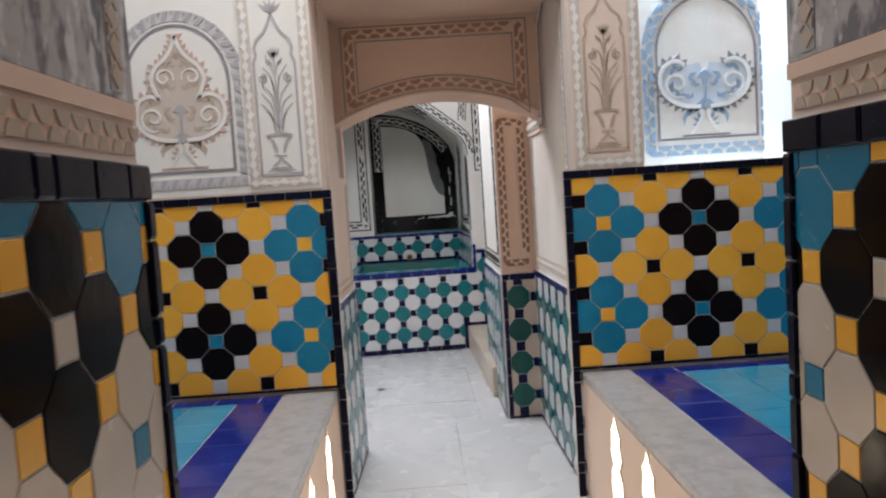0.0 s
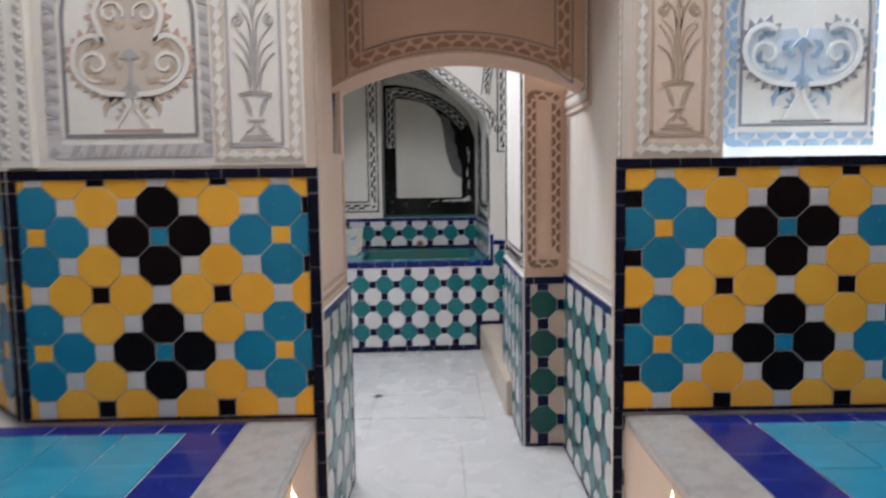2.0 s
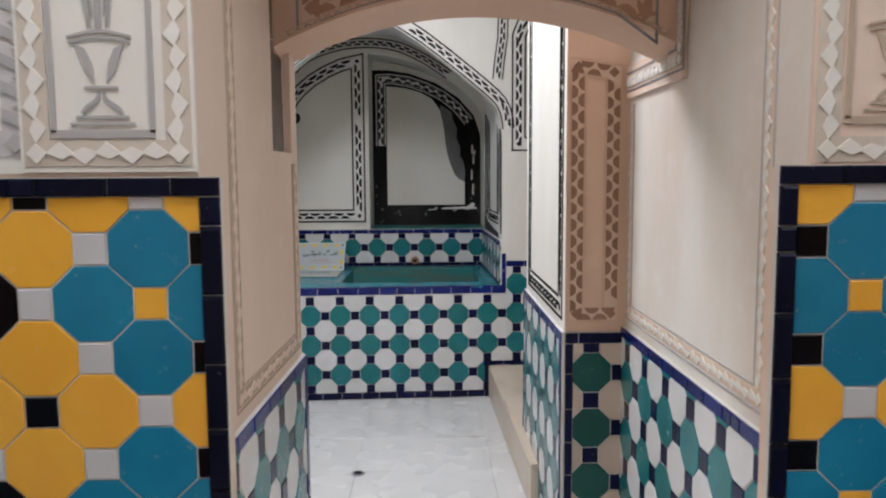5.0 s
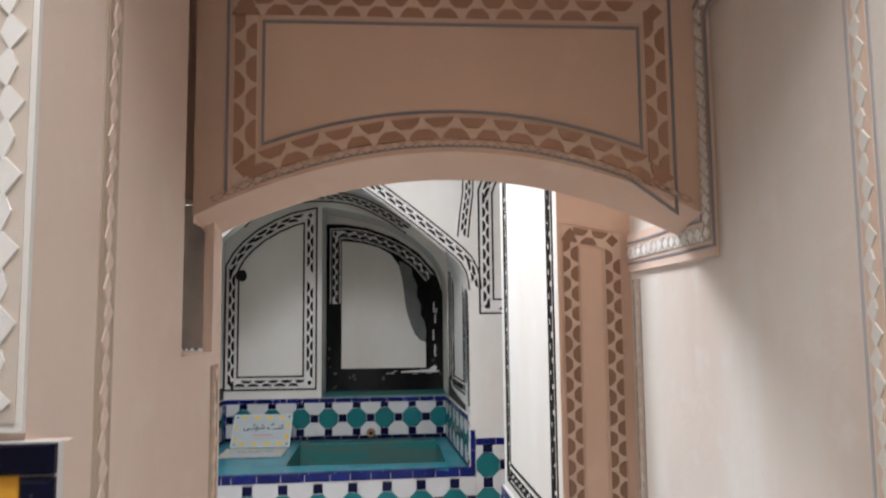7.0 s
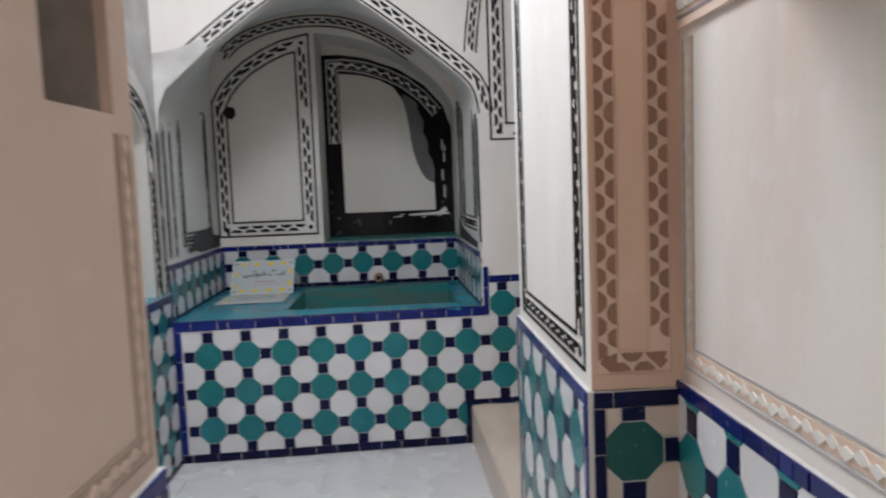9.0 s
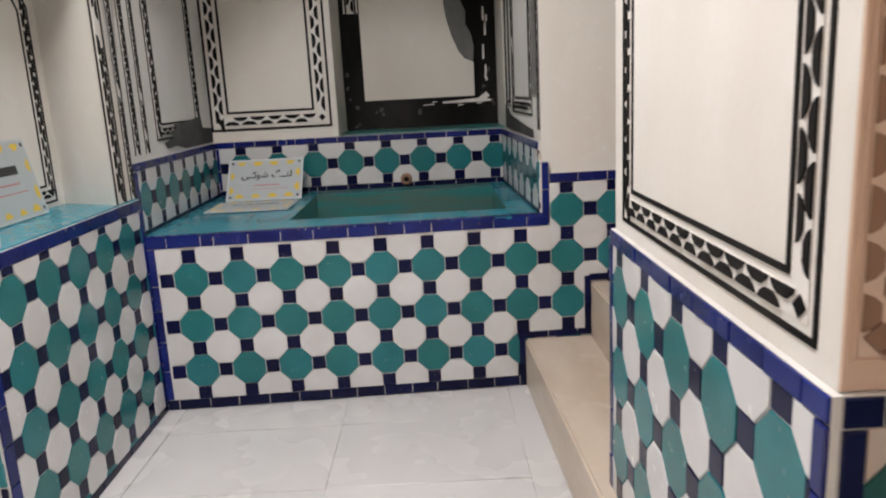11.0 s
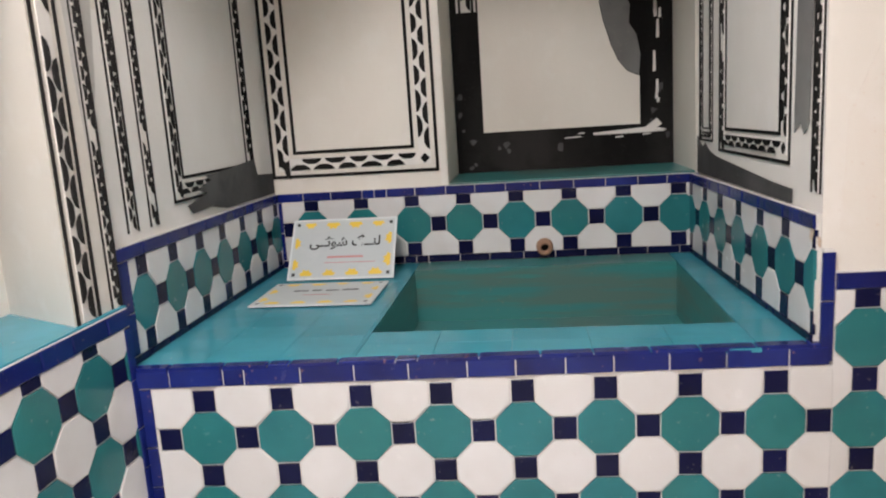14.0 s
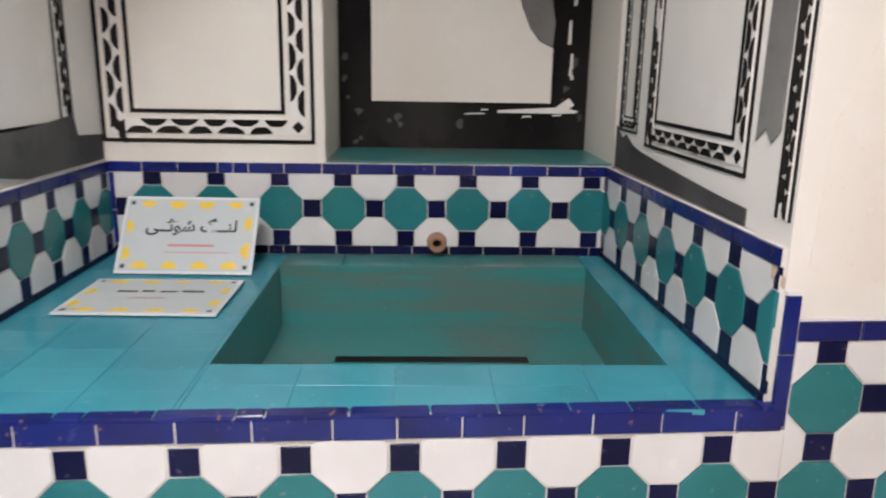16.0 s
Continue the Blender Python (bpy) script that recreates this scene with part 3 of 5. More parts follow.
def pier_flowers(a, b):
    if (a + b) % 2 == 0:
        return M_CREAM if (a % 4 == 0 and b % 4 == 0) else (M_BLUE if (a % 4 == 2 and b % 4 == 2) else M_YELLOW)
    for da, db in ((1, 0), (-1, 0), (0, 1), (0, -1)):
        if ((a + da) % 4, (b + db) % 4) == (0, 0):
            return M_BLACK
    return M_BLUE if b >= 1 else M_CREAM


# yellow flower panels of the passage wall
dado("tile_dado_passage_west", plane((-1.42, YF, 0.585), (1, 0, 0), (0, -1, 0)), 1.057, 0.88, 0.202, 0.504, 0.649, flowers(True), 0.036, 0.012, 0.03, 0.040, M_INK, su=1.035)
dado("tile_dado_passage_east", plane((0.655, YF, 0.585), (1, 0, 0), (0, -1, 0)), 1.145, 0.895, 0.205, 0.602, 0.652, flowers(True), 0.036, 0.014, 0.036, 0.03, M_INK, su=1.05)
# slanting returns
dado("tile_dado_slant_west", plane((-1.42 - 0.78, YF + 0.78, 0.585), (0.7071, -0.7071, 0), (-0.7071, -0.7071, 0)), 1.103, 0.88, 0.204, 1.103 - 0.115 - 0.408, 0.649, flowers(), 0.036, 0.012, 0.03, 0.03, M_INK)
dado("tile_dado_slant_east", plane((1.80, YF, 0.585), (0.7071, 0.7071, 0), (0.7071, -0.7071, 0)), 1.103, 0.895, 0.204, 0.115 + 0.408, 0.652, flowers(), 0.036, 0.014, 0.03, 0.03, M_INK)
# dark jamb pieces under the panels down to the floor
for x, sg in ((XL + 0.042, -1), (XR - 0.057, 1)):
    bed = tagged(link("jamb_border", box(x - 0.036 if sg < 0 else x, x if sg < 0 else x + 0.036, YF - 0.011, YF + 0.012, 0, 0.585), M_GROUT), kind="structure")
    border_row(bed, plane((x if sg < 0 else x + 0.036, YF - 0.011, 0), (0, 0, 1), (0, -1, 0)), 0.585, 0.036, M_INK)
wall("jamb_backing_west", M_PINK, (XL - 0.004, XL + 0.040, YF + 0.001, YF + 0.03, 0.585, 1.462))
wall("jamb_backing_east", M_PINK, (XR - 0.055, XR + 0.004, YF + 0.001, YF + 0.03, 0.585, 1.476))
# passage sides
dado("tile_dado_passage_side_west", PQ @ pose(YF, 0, 0), YA1 - YF, 0.93, 0.204, 0.1, 0.03, teal_white(1), 0.036, 0.02, None, 0.036, M_COBALT)
dado("tile_dado_passage_side_east", plane((XR, YP, 0), (0, -1, 0), (-1, 0, 0)), YP - YF, 0.925, 0.204, 0.09, 0.03, teal_white(1), 0.036, 0.02, None, None, M_COBALT)
# entrance piers
dado("tile_dado_pier_west", plane((PLX, -0.6, 0), (0, 1, 0), (1, 0, 0)), PLY + 0.6, 1.485, 0.205, 1.52, 1.253, pier_flowers, 0.06, 0.03, None, 0.03, M_INK)
dado("tile_dado_pier_east", plane((PRX, PRY, 0), (0, -1, 0), (-1, 0, 0)), PRY + 0.6, 1.50, 0.205, 0.282, 1.236, pier_flowers, 0.06, 0.03, 0.03, None, M_INK)


# pilaster and pier of the wash room; the pilaster's teal and white are darker green and pinkish
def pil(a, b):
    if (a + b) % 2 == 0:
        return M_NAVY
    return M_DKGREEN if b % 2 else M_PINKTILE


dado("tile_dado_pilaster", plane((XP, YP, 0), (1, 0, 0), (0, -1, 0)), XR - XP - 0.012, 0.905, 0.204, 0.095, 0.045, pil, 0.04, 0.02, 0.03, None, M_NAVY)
dado("tile_dado_pier", plane((XP, 5.47, 0), (0, -1, 0), (-1, 0, 0)), 5.47 - YP + 0.012, 0.905, 0.204, 0.093, 0.04, teal_white(1), 0.036, 0.02, 0.03, 0.03, M_COBALT)
# wash room
dado("tile_dado_west", plane((XW, 5.48, 0), (0, 1, 0), (1, 0, 0)), YT - 5.48 - 0.08, 0.898, 0.1955, 0.158, 0.075, teal_white(1), 0.045, 0.03, 0.045, 0.03, M_COBALT)
dado("tile_dado_west_return", plane((-2.4, 5.48, 0), (1, 0, 0), (0, -1, 0)), 2.4 + XW + 0.012, 0.898, 0.1955, 0.12, 0.07, teal_white(1), 0.045, 0.03, None, None, M_COBALT)
front = dado("tile_dado_basin_front", PF @ pose(XW + 0.014, 0, 0), 1.635, 0.692, 0.1955, 0.492 - XW - 0.014 - 6.5 * 0.193, 0.07, teal_white(1), None, 0.045, 0.03, None, M_COBALT, su=0.987)
dado("tile_dado_north_east", PF @ pose(0.519, 0, 0), 1.5, 0.907, 0.1955, 0.492 - 0.519 - 0.09775, 0.07, teal_white(1), 0.04, None, None, None, M_COBALT)

# ---- the basin ----
basin = empty("wash_basin", pose(cxT, YT, 0))
tagged(basin, "built-in turquoise tiled wash basin with cobalt rim in an alcove", "basin")
bx0, bx1, by0, by1, zt = -0.585, 0.362, 6.85, 7.625, 0.740
for nm, b in (("basin_shelf", (XA0, bx0, YT, YB, 0.0, zt - 0.006)), ("basin_shelf", (bx1, XA1, YT, YB, 0.0, zt - 0.006)), ("basin_front", (bx0, bx1, YT, by0, 0.0, zt - 0.006)), ("basin_back", (bx0, bx1, by1, YB, 0.0, zt - 0.006)), ("basin_floor", (bx0, bx1, by0, by1, 0.0, 0.54))):
    skew_front(part(nm, box(*b), M_BASIN, basin))
top = part("tile_bed", box(XA0 + 0.001, bx0, YB - 0.02, YB - 0.001, zt - 0.006, zt - 0.0055), M_TURQ, basin)
tile_grid(top, pose(XA0, yf(XA0) + 0.02, zt - 0.004), bx0 - XA0, YB - YT + 0.04, 0.185, 0.105, M_TURQ, 0.0010, 0.05, 0.0004)
tile_grid(top, pose(bx1, YT + 0.02, zt - 0.004), XA1 - bx1, YB - YT - 0.02, 0.13, 0.19, M_TURQ, 0.0010, 0.05, 0.0004)
tile_grid(top, pose(bx0, YT - 0.025, zt - 0.004), bx1 - bx0, by0 - YT + 0.025, 0.19, 0.1035, M_TURQ, 0.0010, 0.05, 0.0004)
tile_grid(top, pose(bx0, by1, zt - 0.004), bx1 - bx0, YB - by1, 0.19, 0.155, M_BASIN, 0.0025, 0.1, 0.0008)
# thin black strip laid on the basin floor in place of a shadow
part("shadow_strip", box(-0.39, 0.15, 7.34, 7.375, 0.541, 0.544), M_SOOT, basin, "dark narrow strip standing for shadow on the basin floor")
rim = part("cobalt_rim", box(XA0, XA1 + 0.02, YT - 0.013, YT + 0.024, 0.692, 0.736), M_GROUT, basin)
skew_front(rim)
border_row(rim, PF @ pose(XA0, 0.693, 0.013), XA1 - XA0 + 0.02, 0.045, M_COBALT, 0.13)
border_row(rim, PF @ pose(XA0, 0.7375, 0.017, -90, 0, 0), XA1 - XA0 + 0.02, 0.034, M_COBALT, 0.13, lift=0.0065)

# alcove tile band
dado("tile_band_alcove_back", plane((XA0, YB, 0.740), (1, 0, 0), (0, -1, 0)), XA1 - XA0, 0.297, 0.2, 0.048, 0.152, teal_white(0), 0.035, 0.03, 0.03, 0.03, M_COBALT)
dado("tile_band_alcove_west", plane((XA0, yf(XA0), 0.740), (0, 1, 0), (1, 0, 0)), YB - yf(XA0) - 0.014, 0.297, 0.2, 0.034, 0.142, teal_white(0), 0.035, 0.02, 0.055, None, M_COBALT, su=0.845)
dado("tile_band_alcove_east", plane((0.452, YB, 0.740), (0.036, -1, 0), (-1, -0.036, 0)), YB - YT, 0.297, 0.2, 0.122, 0.147, teal_white(0), 0.035, 0.02, None, 0.0, M_COBALT, su=0.91)

edge = tagged(link("alcove_edge_border", box(XA1 + 0.001, XA1 + 0.024, YT - 0.012, YT, 0.70, 0.96), M_GROUT), kind="structure")
border_row(edge, PF @ pose(XA1 + 0.026, 0.700, 0.012, 0, 0, 90), 0.255, 0.03, M_COBALT, 0.13)
# dark border over the steps
for nm, x0, x1, z in (("low", 0.37, 0.70, 0.212), ("high", 0.68, 1.05, 0.447)):
    bed = tagged(link("step_border", box(x0, x1, YT - 0.004, YT + 0.004, z, z + 0.028), M_GROUT), kind="structure")
    border_row(bed, PF @ pose(x0, z, 0.016), x1 - x0, 0.03, M_NAVY, 0.12)
bed = tagged(link("step_border", box(0.38, 0.41, YT - 0.004, YT + 0.004, 0, 0.212), M_GROUT), kind="structure")
border_row(bed, PF @ pose(0.405, 0, 0.016, 0, 0, 90), 0.235, 0.03, M_NAVY, 0.12)
bed = tagged(link("step_border", box(0.65, 0.69, YT - 0.004, YT + 0.004, 0.212, 0.447), M_GROUT), kind="structure")
border_row(bed, PF @ pose(0.688, 0.215, 0.016, 0, 0, 90), 0.255, 0.03, M_NAVY, 0.12)

# ---- steps ----
ob = wall("step_1", M_STEP, (0.402, 0.69, 4.95, YT - 0.02, 0.0, 0.212), bevel=0.008)
for v in ob.data.vertices:
    if v.co.x < 0.45:
        v.co.x += 0.028 * (YT - v.co.y)
wall("step_2", M_STEP, (0.685, 1.0, 5.47, YT - 0.02, 0.0, 0.447), bevel=0.008)
wall("step_3", M_STEP, (0.995, 2.4, 5.47, YT - 0.014, 0.0, 0.63), bevel=0.008)


# ---- carved and painted plaster ----
def PY(y):
    """A face that looks south: local x is x, local y is z."""
    return plane((0, y, 0), (1, 0, 0), (0, -1, 0))


def PE(x):
    """A face that looks east: local x is y."""
    return plane((x, 0, 0), (0, 1, 0), (1, 0, 0))


def PW(x):
    """A face that looks west: local x is -y."""
    return plane((x, 0, 0), (0, -1, 0), (-1, 0, 0))


class Line:
    """A polyline with places and normals by length."""

    def __init__(self, pts, closed=False):
        self.p = [Vector((*q, 0)) for q in (pts + pts[:1] if closed else pts)]
        self.d = [0.0]
        for a, b in zip(self.p, self.p[1:]):
            self.d.append(self.d[-1] + (b - a).length)
        self.length = self.d[-1]
        self.closed = closed

    def offset(self, k):
        """The points moved to the left by k, mitred."""
        out = []
        n = len(self.p)
        for i, p in enumerate(self.p):
            if self.closed and i in (0, n - 1):
                a, b = self.p[-2], self.p[1]
            else:
                a, b = self.p[max(0, i - 1)], self.p[min(n - 1, i + 1)]
            d0 = (p - a).normalized() if (p - a).length > 1e-9 else (b - p).normalized()
            d1 = (b - p).normalized() if (b - p).length > 1e-9 else d0
            n0, n1 = Vector((-d0.y, d0.x, 0)), Vector((-d1.y, d1.x, 0))
            s = n0 + n1
            s = s.normalized() if s.length > 1e-6 else n0
            out.append(p + s * (k / max(0.4, s.dot(n0))))
        return out

    def at(self, s):
        s = min(max(s, 0.0), self.length)
        i = 0
        while i < len(self.d) - 2 and self.d[i + 1] < s:
            i += 1
        a, b = self.p[i], self.p[i + 1]
        d = (b - a).normalized()
        return a + d * (s - self.d[i]), d, Vector((-d.y, d.x, 0))


def add_strip(bm, line, k0, k1, z0, z1):
    """A raised flat strip between two offsets of a line."""
    a, b = line.offset(k0), line.offset(k1)
    lo_a, hi_a = [bm.verts.new((p.x, p.y, z0)) for p in a], [bm.verts.new((p.x, p.y, z1)) for p in a]
    lo_b, hi_b = [bm.verts.new((p.x, p.y, z0)) for p in b], [bm.verts.new((p.x, p.y, z1)) for p in b]
    for i in range(len(a) - 1):
        bm.faces.new((hi_a[i], hi_b[i], hi_b[i + 1], hi_a[i + 1]))
        bm.faces.new((lo_a[i], hi_a[i], hi_a[i + 1], lo_a[i + 1]))
        bm.faces.new((lo_b[i + 1], hi_b[i + 1], hi_b[i], lo_b[i]))
    for i in (0, -1):
        bm.faces.new((lo_a[i], lo_b[i], hi_b[i], hi_a[i]))


def flat(bm, pts, z0, z1):
    try:
        add_prism(bm, pts, z0, z1)
    except ValueError:
        pass


def band(m, pts, width, style, ground, relief, cell, edge=0.0, edge_mat=None, closed=False, seed=1, worn=0.0, z=0.0):
    """A carved border: its ground, a chain of relief along it, and dark lines at both edges. The line is its middle."""
    ln = Line(pts, closed)
    rnd = random.Random(seed)
    h = width / 2
    holder = tagged(empty("trim", m), kind="structure")
    if ground is not None:
        bm = bmesh.new()
        add_strip(bm, ln, -h, h, z - 0.002, z + 0.002)
        part("carved_ground", bm, ground, holder, m=m)
    n = max(2, round(ln.length / cell))
    c = ln.length / n
    bm = bmesh.new()
    turn = list(zip(ln.p, ln.p[1:], ln.p[2:])) + ([(ln.p[-2], ln.p[0], ln.p[1])] if closed else [])
    corners = [b for a, b, e in turn if (b - a).normalized().dot((e - b).normalized()) < 0.5]
    for k in corners:
        flat(bm, [(k.x + h * 0.8 * x, k.y + h * 0.8 * y) for x, y in ((1, 0), (0, 1), (-1, 0), (0, -1))], z, z + 0.005)
    for i in range(n):
        if rnd.random() < worn:
            continue
        q = h * 0.92
        j = rnd.uniform(0.88, 1.08)
        up = z + 0.0055 * rnd.uniform(0.75, 1.1)
        p, d, nn = ln.at((i + 0.5) * c)
        if any((p - k).length < (h * 0.75 + c * 0.12 if style == "lens" else h * 0.75 + c * 0.2) for k in corners):
            continue
        if style == "zig":
            tris = [((-c * 0.46 * j, -q), (c * 0.46 * j, -q), (0, q * 0.80)), ((c * 0.18, q), (c * 0.82, q), (c * 0.5, q * 0.05))]
        elif style == "lens":
            k = [(-c * 0.43 * j, -q), (c * 0.43 * j, -q), (c * 0.35 * j, -q * 0.50), (c * 0.17, -q * 0.05), (-c * 0.17, -q * 0.05), (-c * 0.35 * j, -q * 0.50)]
            k2 = [(c * 0.5 + x, -y) for x, y in k]
            tris = [k, k2]
        elif style == "kite":
            o = q * 0.22 * (1 if i % 2 else -1)
            tris = [((-c * 0.60 * j, o * 0.2), (c * 0.05, o - q * 0.72), (c * 0.60 * j, -o * 0.2), (-c * 0.05, o + q * 0.72))]
        elif style == "wave":
            tris = [((-c * 0.5, -q), (-c * 0.1, -q), (c * 0.25, q), (-c * 0.15, q)), ((c * 0.1, -q * 0.9), (c * 0.4, -q * 0.9), (c * 0.3, 0))]
        else:
            tris = [((-c * 0.47 * j, 0), (0, -q), (c * 0.47 * j, 0), (0, q)), ((c * 0.28, q), (c * 0.72, q), (c * 0.5, q * 0.35)), ((c * 0.28, -q), (c * 0.72, -q), (c * 0.5, -q * 0.35))]
        for t in tris:
            flat(bm, [((p + d * x + nn * y).x, (p + d * x + nn * y).y) for x, y in t], z, up)
    tagged(part("carved_relief", bm, relief, holder, m=m), kind="stuff")
    if edge:
        bm = bmesh.new()
        for k in (-h - edge * 2.4, h + edge * 1.4):
            add_strip(bm, ln, k, k + edge, z - 0.002, z + 0.0028)
        part("carved_line", bm, edge_mat or ground, holder, m=m)
    return holder


def ink_frame(m, pts, w=0.085, seed=1, closed=True, worn=0.02):
    """The black and white border of the wash room: a black line, a white strip, the toothed chain, a white strip, a black line."""
    return band(m, pts, w * 0.42, "lens", M_RELIEF, M_SOOT, w * 0.84, w * 0.105, M_SOOT, closed, seed, worn)


def rect(x0, x1, z0, z1, ins=0.0):
    return [(x0 + ins, z0 + ins), (x1 - ins, z0 + ins), (x1 - ins, z1 - ins), (x0 + ins, z1 - ins)]


def slab(name, m, pts, z0, z1, mat):
    bm = bmesh.new()
    add_prism(bm, pts, z0, z1)
    return tagged(link(name, bm, mat, None, m), kind="structure")


# the low arch: toothed red-brown frame, dark line
fr = [(-0.300, 2.276), (-0.300, 1.915)] + [(0.15 + x, 1.913 + 0.094 * (1 - (x / 0.452) ** 2)) for x in [-0.452 + 0.904 * i / 16 for i in range(1, 16)]] + [(0.602, 1.895), (0.602, 2.279)]
band(PY(YA0), fr, 0.050, "lens", M_TANLIGHT, M_REDBROWN, 0.072, 0.0065, M_GREYLINE, True, 3)
lower = [(0.153 + x, 1.848 + 0.128 * (1 - (x / 0.52) ** 2)) for x in [-0.52 + 1.04 * i / 20 for i in range(21)]]
band(PY(YA0), lower, 0.014, "diamond", M_BUFF, M_TAN, 0.03, 0.0, None, False, 4)
# moulded ends of the arch on both walls
for nm, m, s in (("east", PW(XR), -1), ("west", PE(XL), 1)):
    if s < 0:
        slab("impost", m, [(-4.44, 1.722), (-3.885, 1.722), (-3.885, 1.83), (-4.44, 1.83)], 0.001, 0.014, M_PINK)
        band(m @ pose(0, 0, 0.014), [(-4.43, 1.775), (-3.908, 1.775), (-3.908, 2.27), (-3.62, 2.42)], 0.036, "diamond", M_BUFF, M_RELIEF, 0.038, 0.006, M_GREYLINE, False, 5)
        slab("impost", m, [(-3.93, 1.83), (-3.882, 1.83), (-3.882, 2.335), (-3.93, 2.335)], 0.001, 0.013, M_PINK)
band(PW(XR), [(-4.41, 1.70), (-4.41, 0.985), (-3.395, 0.985), (-3.395, 2.55)], 0.036, "kite", M_TANLIGHT, M_PLASTER, 0.036, 0.0045, M_SOFTGREY, False, 7)
band(PQ, [(3.44, 2.6), (3.44, 0.985), (4.02, 0.985), (4.02, 1.50)], 0.034, "kite", M_BUFF, M_PINK, 0.036, 0.004, M_BUFF, False, 9)
# added grey sheets close the slot, standing in for the shaded view through it
slab("slot_shade_end", PY(4.068), [(-0.589, 1.535), (-0.41, 1.535), (-0.41, 1.858), (-0.589, 1.858)], 0, 0.004, M_WORN)
slab("slot_shade_back", PE(-0.594), [(3.795, 1.535), (4.065, 1.535), (4.065, 2.335), (3.795, 2.335)], 0, 0.004, M_WORN)

# the pilaster
slab("pilaster_face", PY(YP), [(XP, 0.908), (XR, 0.908), (XR, 3.09), (XP, 3.09)], 0.001, 0.006, M_TAN)
band(PY(YP - 0.006), [(0.533, 1.835), (0.533, 0.972), (0.657, 0.972), (0.657, 1.815)], 0.046, "lens", M_TANLIGHT, M_BROWNLINE, 0.058, 0.003, M_TAN, True, 11)
# pier face towards the wash room
ink_frame(PW(XP), rect(-5.40, -4.505, 0.935, 3.3, 0.045), 0.09, 13)
ink_frame(PF, [(0.60, 2.35), (0.60, 1.665), (1.5, 1.665), (1.5, 2.3)] + [(1.05 + 0.45 * math.cos(radians(a)), 2.3 + 0.35 * math.sin(radians(a))) for a in range(20, 161, 20)], 0.10, 14)
# over the alcove arch
arch_t = [tuple(v)[:2] for v in Line(FRONT[3:-3]).offset(-0.046)]
ink_frame(PF, arch_t, 0.088, 15, False)
ink_frame(PF, [(0.462, 2.075), (0.475, 2.20), (0.495, 2.34), (0.50, 2.60), (0.50, 3.05)], 0.075, 16, False)
# worn plaster along the west shoulder of the arch
slab("worn_plaster", PF, [(-1.14, 1.60), (-1.12, 1.83), (-1.08, 1.925), (-0.96, 2.03), (-0.86, 2.12), (-0.88, 2.17), (-1.02, 2.12), (-1.14, 2.10)], 0.0062, 0.0072, M_WORN)
# alcove back: panel beside the recess, band under the vault
pan = [(-1.098, 1.98), (-1.098, 1.147), (-0.540, 1.147), (-0.540, 2.362), (-0.66, 2.335), (-0.78, 2.283), (-0.895, 2.215), (-0.99, 2.135), (-1.05, 2.065)]
ink_frame(PY(YB), pan, 0.112, 17)
slab("panel_jamb", PY(YB), [(-0.482, 1.04), (-0.457, 1.04), (-0.457, 2.40), (-0.482, 2.395)], 0.001, 0.014, M_PLASTER)
ink_frame(PY(YB - 0.004), [tuple(v)[:2] for v in Line(BACK[13:-12]).offset(0.062)], 0.085, 18, False)
# recess: black weathered frame with a bare white field
slab("recess_field_ground", PY(8.2), [(XRC0, 1.04), (XRC1, 1.04), (XRC1, 1.80), (0.405, 1.97), (0.272, 2.12), (0.088, 2.24), (-0.139, 2.322), (-0.32, 2.35), (XRC0, 2.35)], 0.001, 0.004, M_SOOT)
field = [(-0.335, 1.215), (0.325, 1.215), (0.325, 1.412), (0.275, 1.435), (0.238, 1.48), (0.208, 1.55), (0.178, 1.65), (0.165, 1.72), (0.158, 1.80), (0.14, 1.92), (0.115, 2.02), (0.05, 2.11), (-0.05, 2.165), (-0.18, 2.20), (-0.335, 2.215)]
slab("recess_field", PY(8.2 - 0.004), field, 0.0005, 0.007, M_CREAMWALL)
slab("scraped_patch", PY(8.2 - 0.004), [(0.323, 1.416), (0.330, 1.50), (0.315, 1.58), (0.285, 1.63), (0.290, 1.70), (0.255, 1.78), (0.262, 1.86), (0.225, 1.94), (0.215, 2.0), (0.12, 2.06), (0.118, 2.02), (0.143, 1.92), (0.161, 1.80), (0.168, 1.72), (0.181, 1.65), (0.211, 1.55), (0.241, 1.48), (0.278, 1.438)], 0.0005, 0.004, M_SCRAPED)
band(PY(8.2 - 0.004), [(-0.385, 1.72), (-0.385, 2.275), (-0.30, 2.278), (-0.15, 2.255), (0.0, 2.205), (0.14, 2.135), (0.26, 2.04), (0.36, 1.92)], 0.044, "lens", M_RELIEF, M_SOOT, 0.085, 0.008, M_RELIEF, False, 19, 0.05)
rnd = random.Random(5)
for k in range(16):
    a, b = [(0.385, 0.41, 1.25, 1.72), (0.02, 0.40, 1.165, 1.195)][k % 2][:2], [(0.385, 0.41, 1.25, 1.72), (0.02, 0.40, 1.165, 1.195)][k % 2][2:]
    x, z = rnd.uniform(*a), rnd.uniform(*b)
    w, h = (0.006, rnd.uniform(0.02, 0.09)) if k % 2 == 0 else (rnd.uniform(0.008, 0.06), 0.008)
    slab("plaster_chip", PY(8.2 - 0.004), [(x - w, z - h / 2), (x + w, z - h / 2 + 0.003), (x + w * 0.8, z + h / 2), (x - w * 0.7, z + h / 2 - 0.002)], 0.0005, 0.003, M_RELIEF)
rnd = random.Random(21)
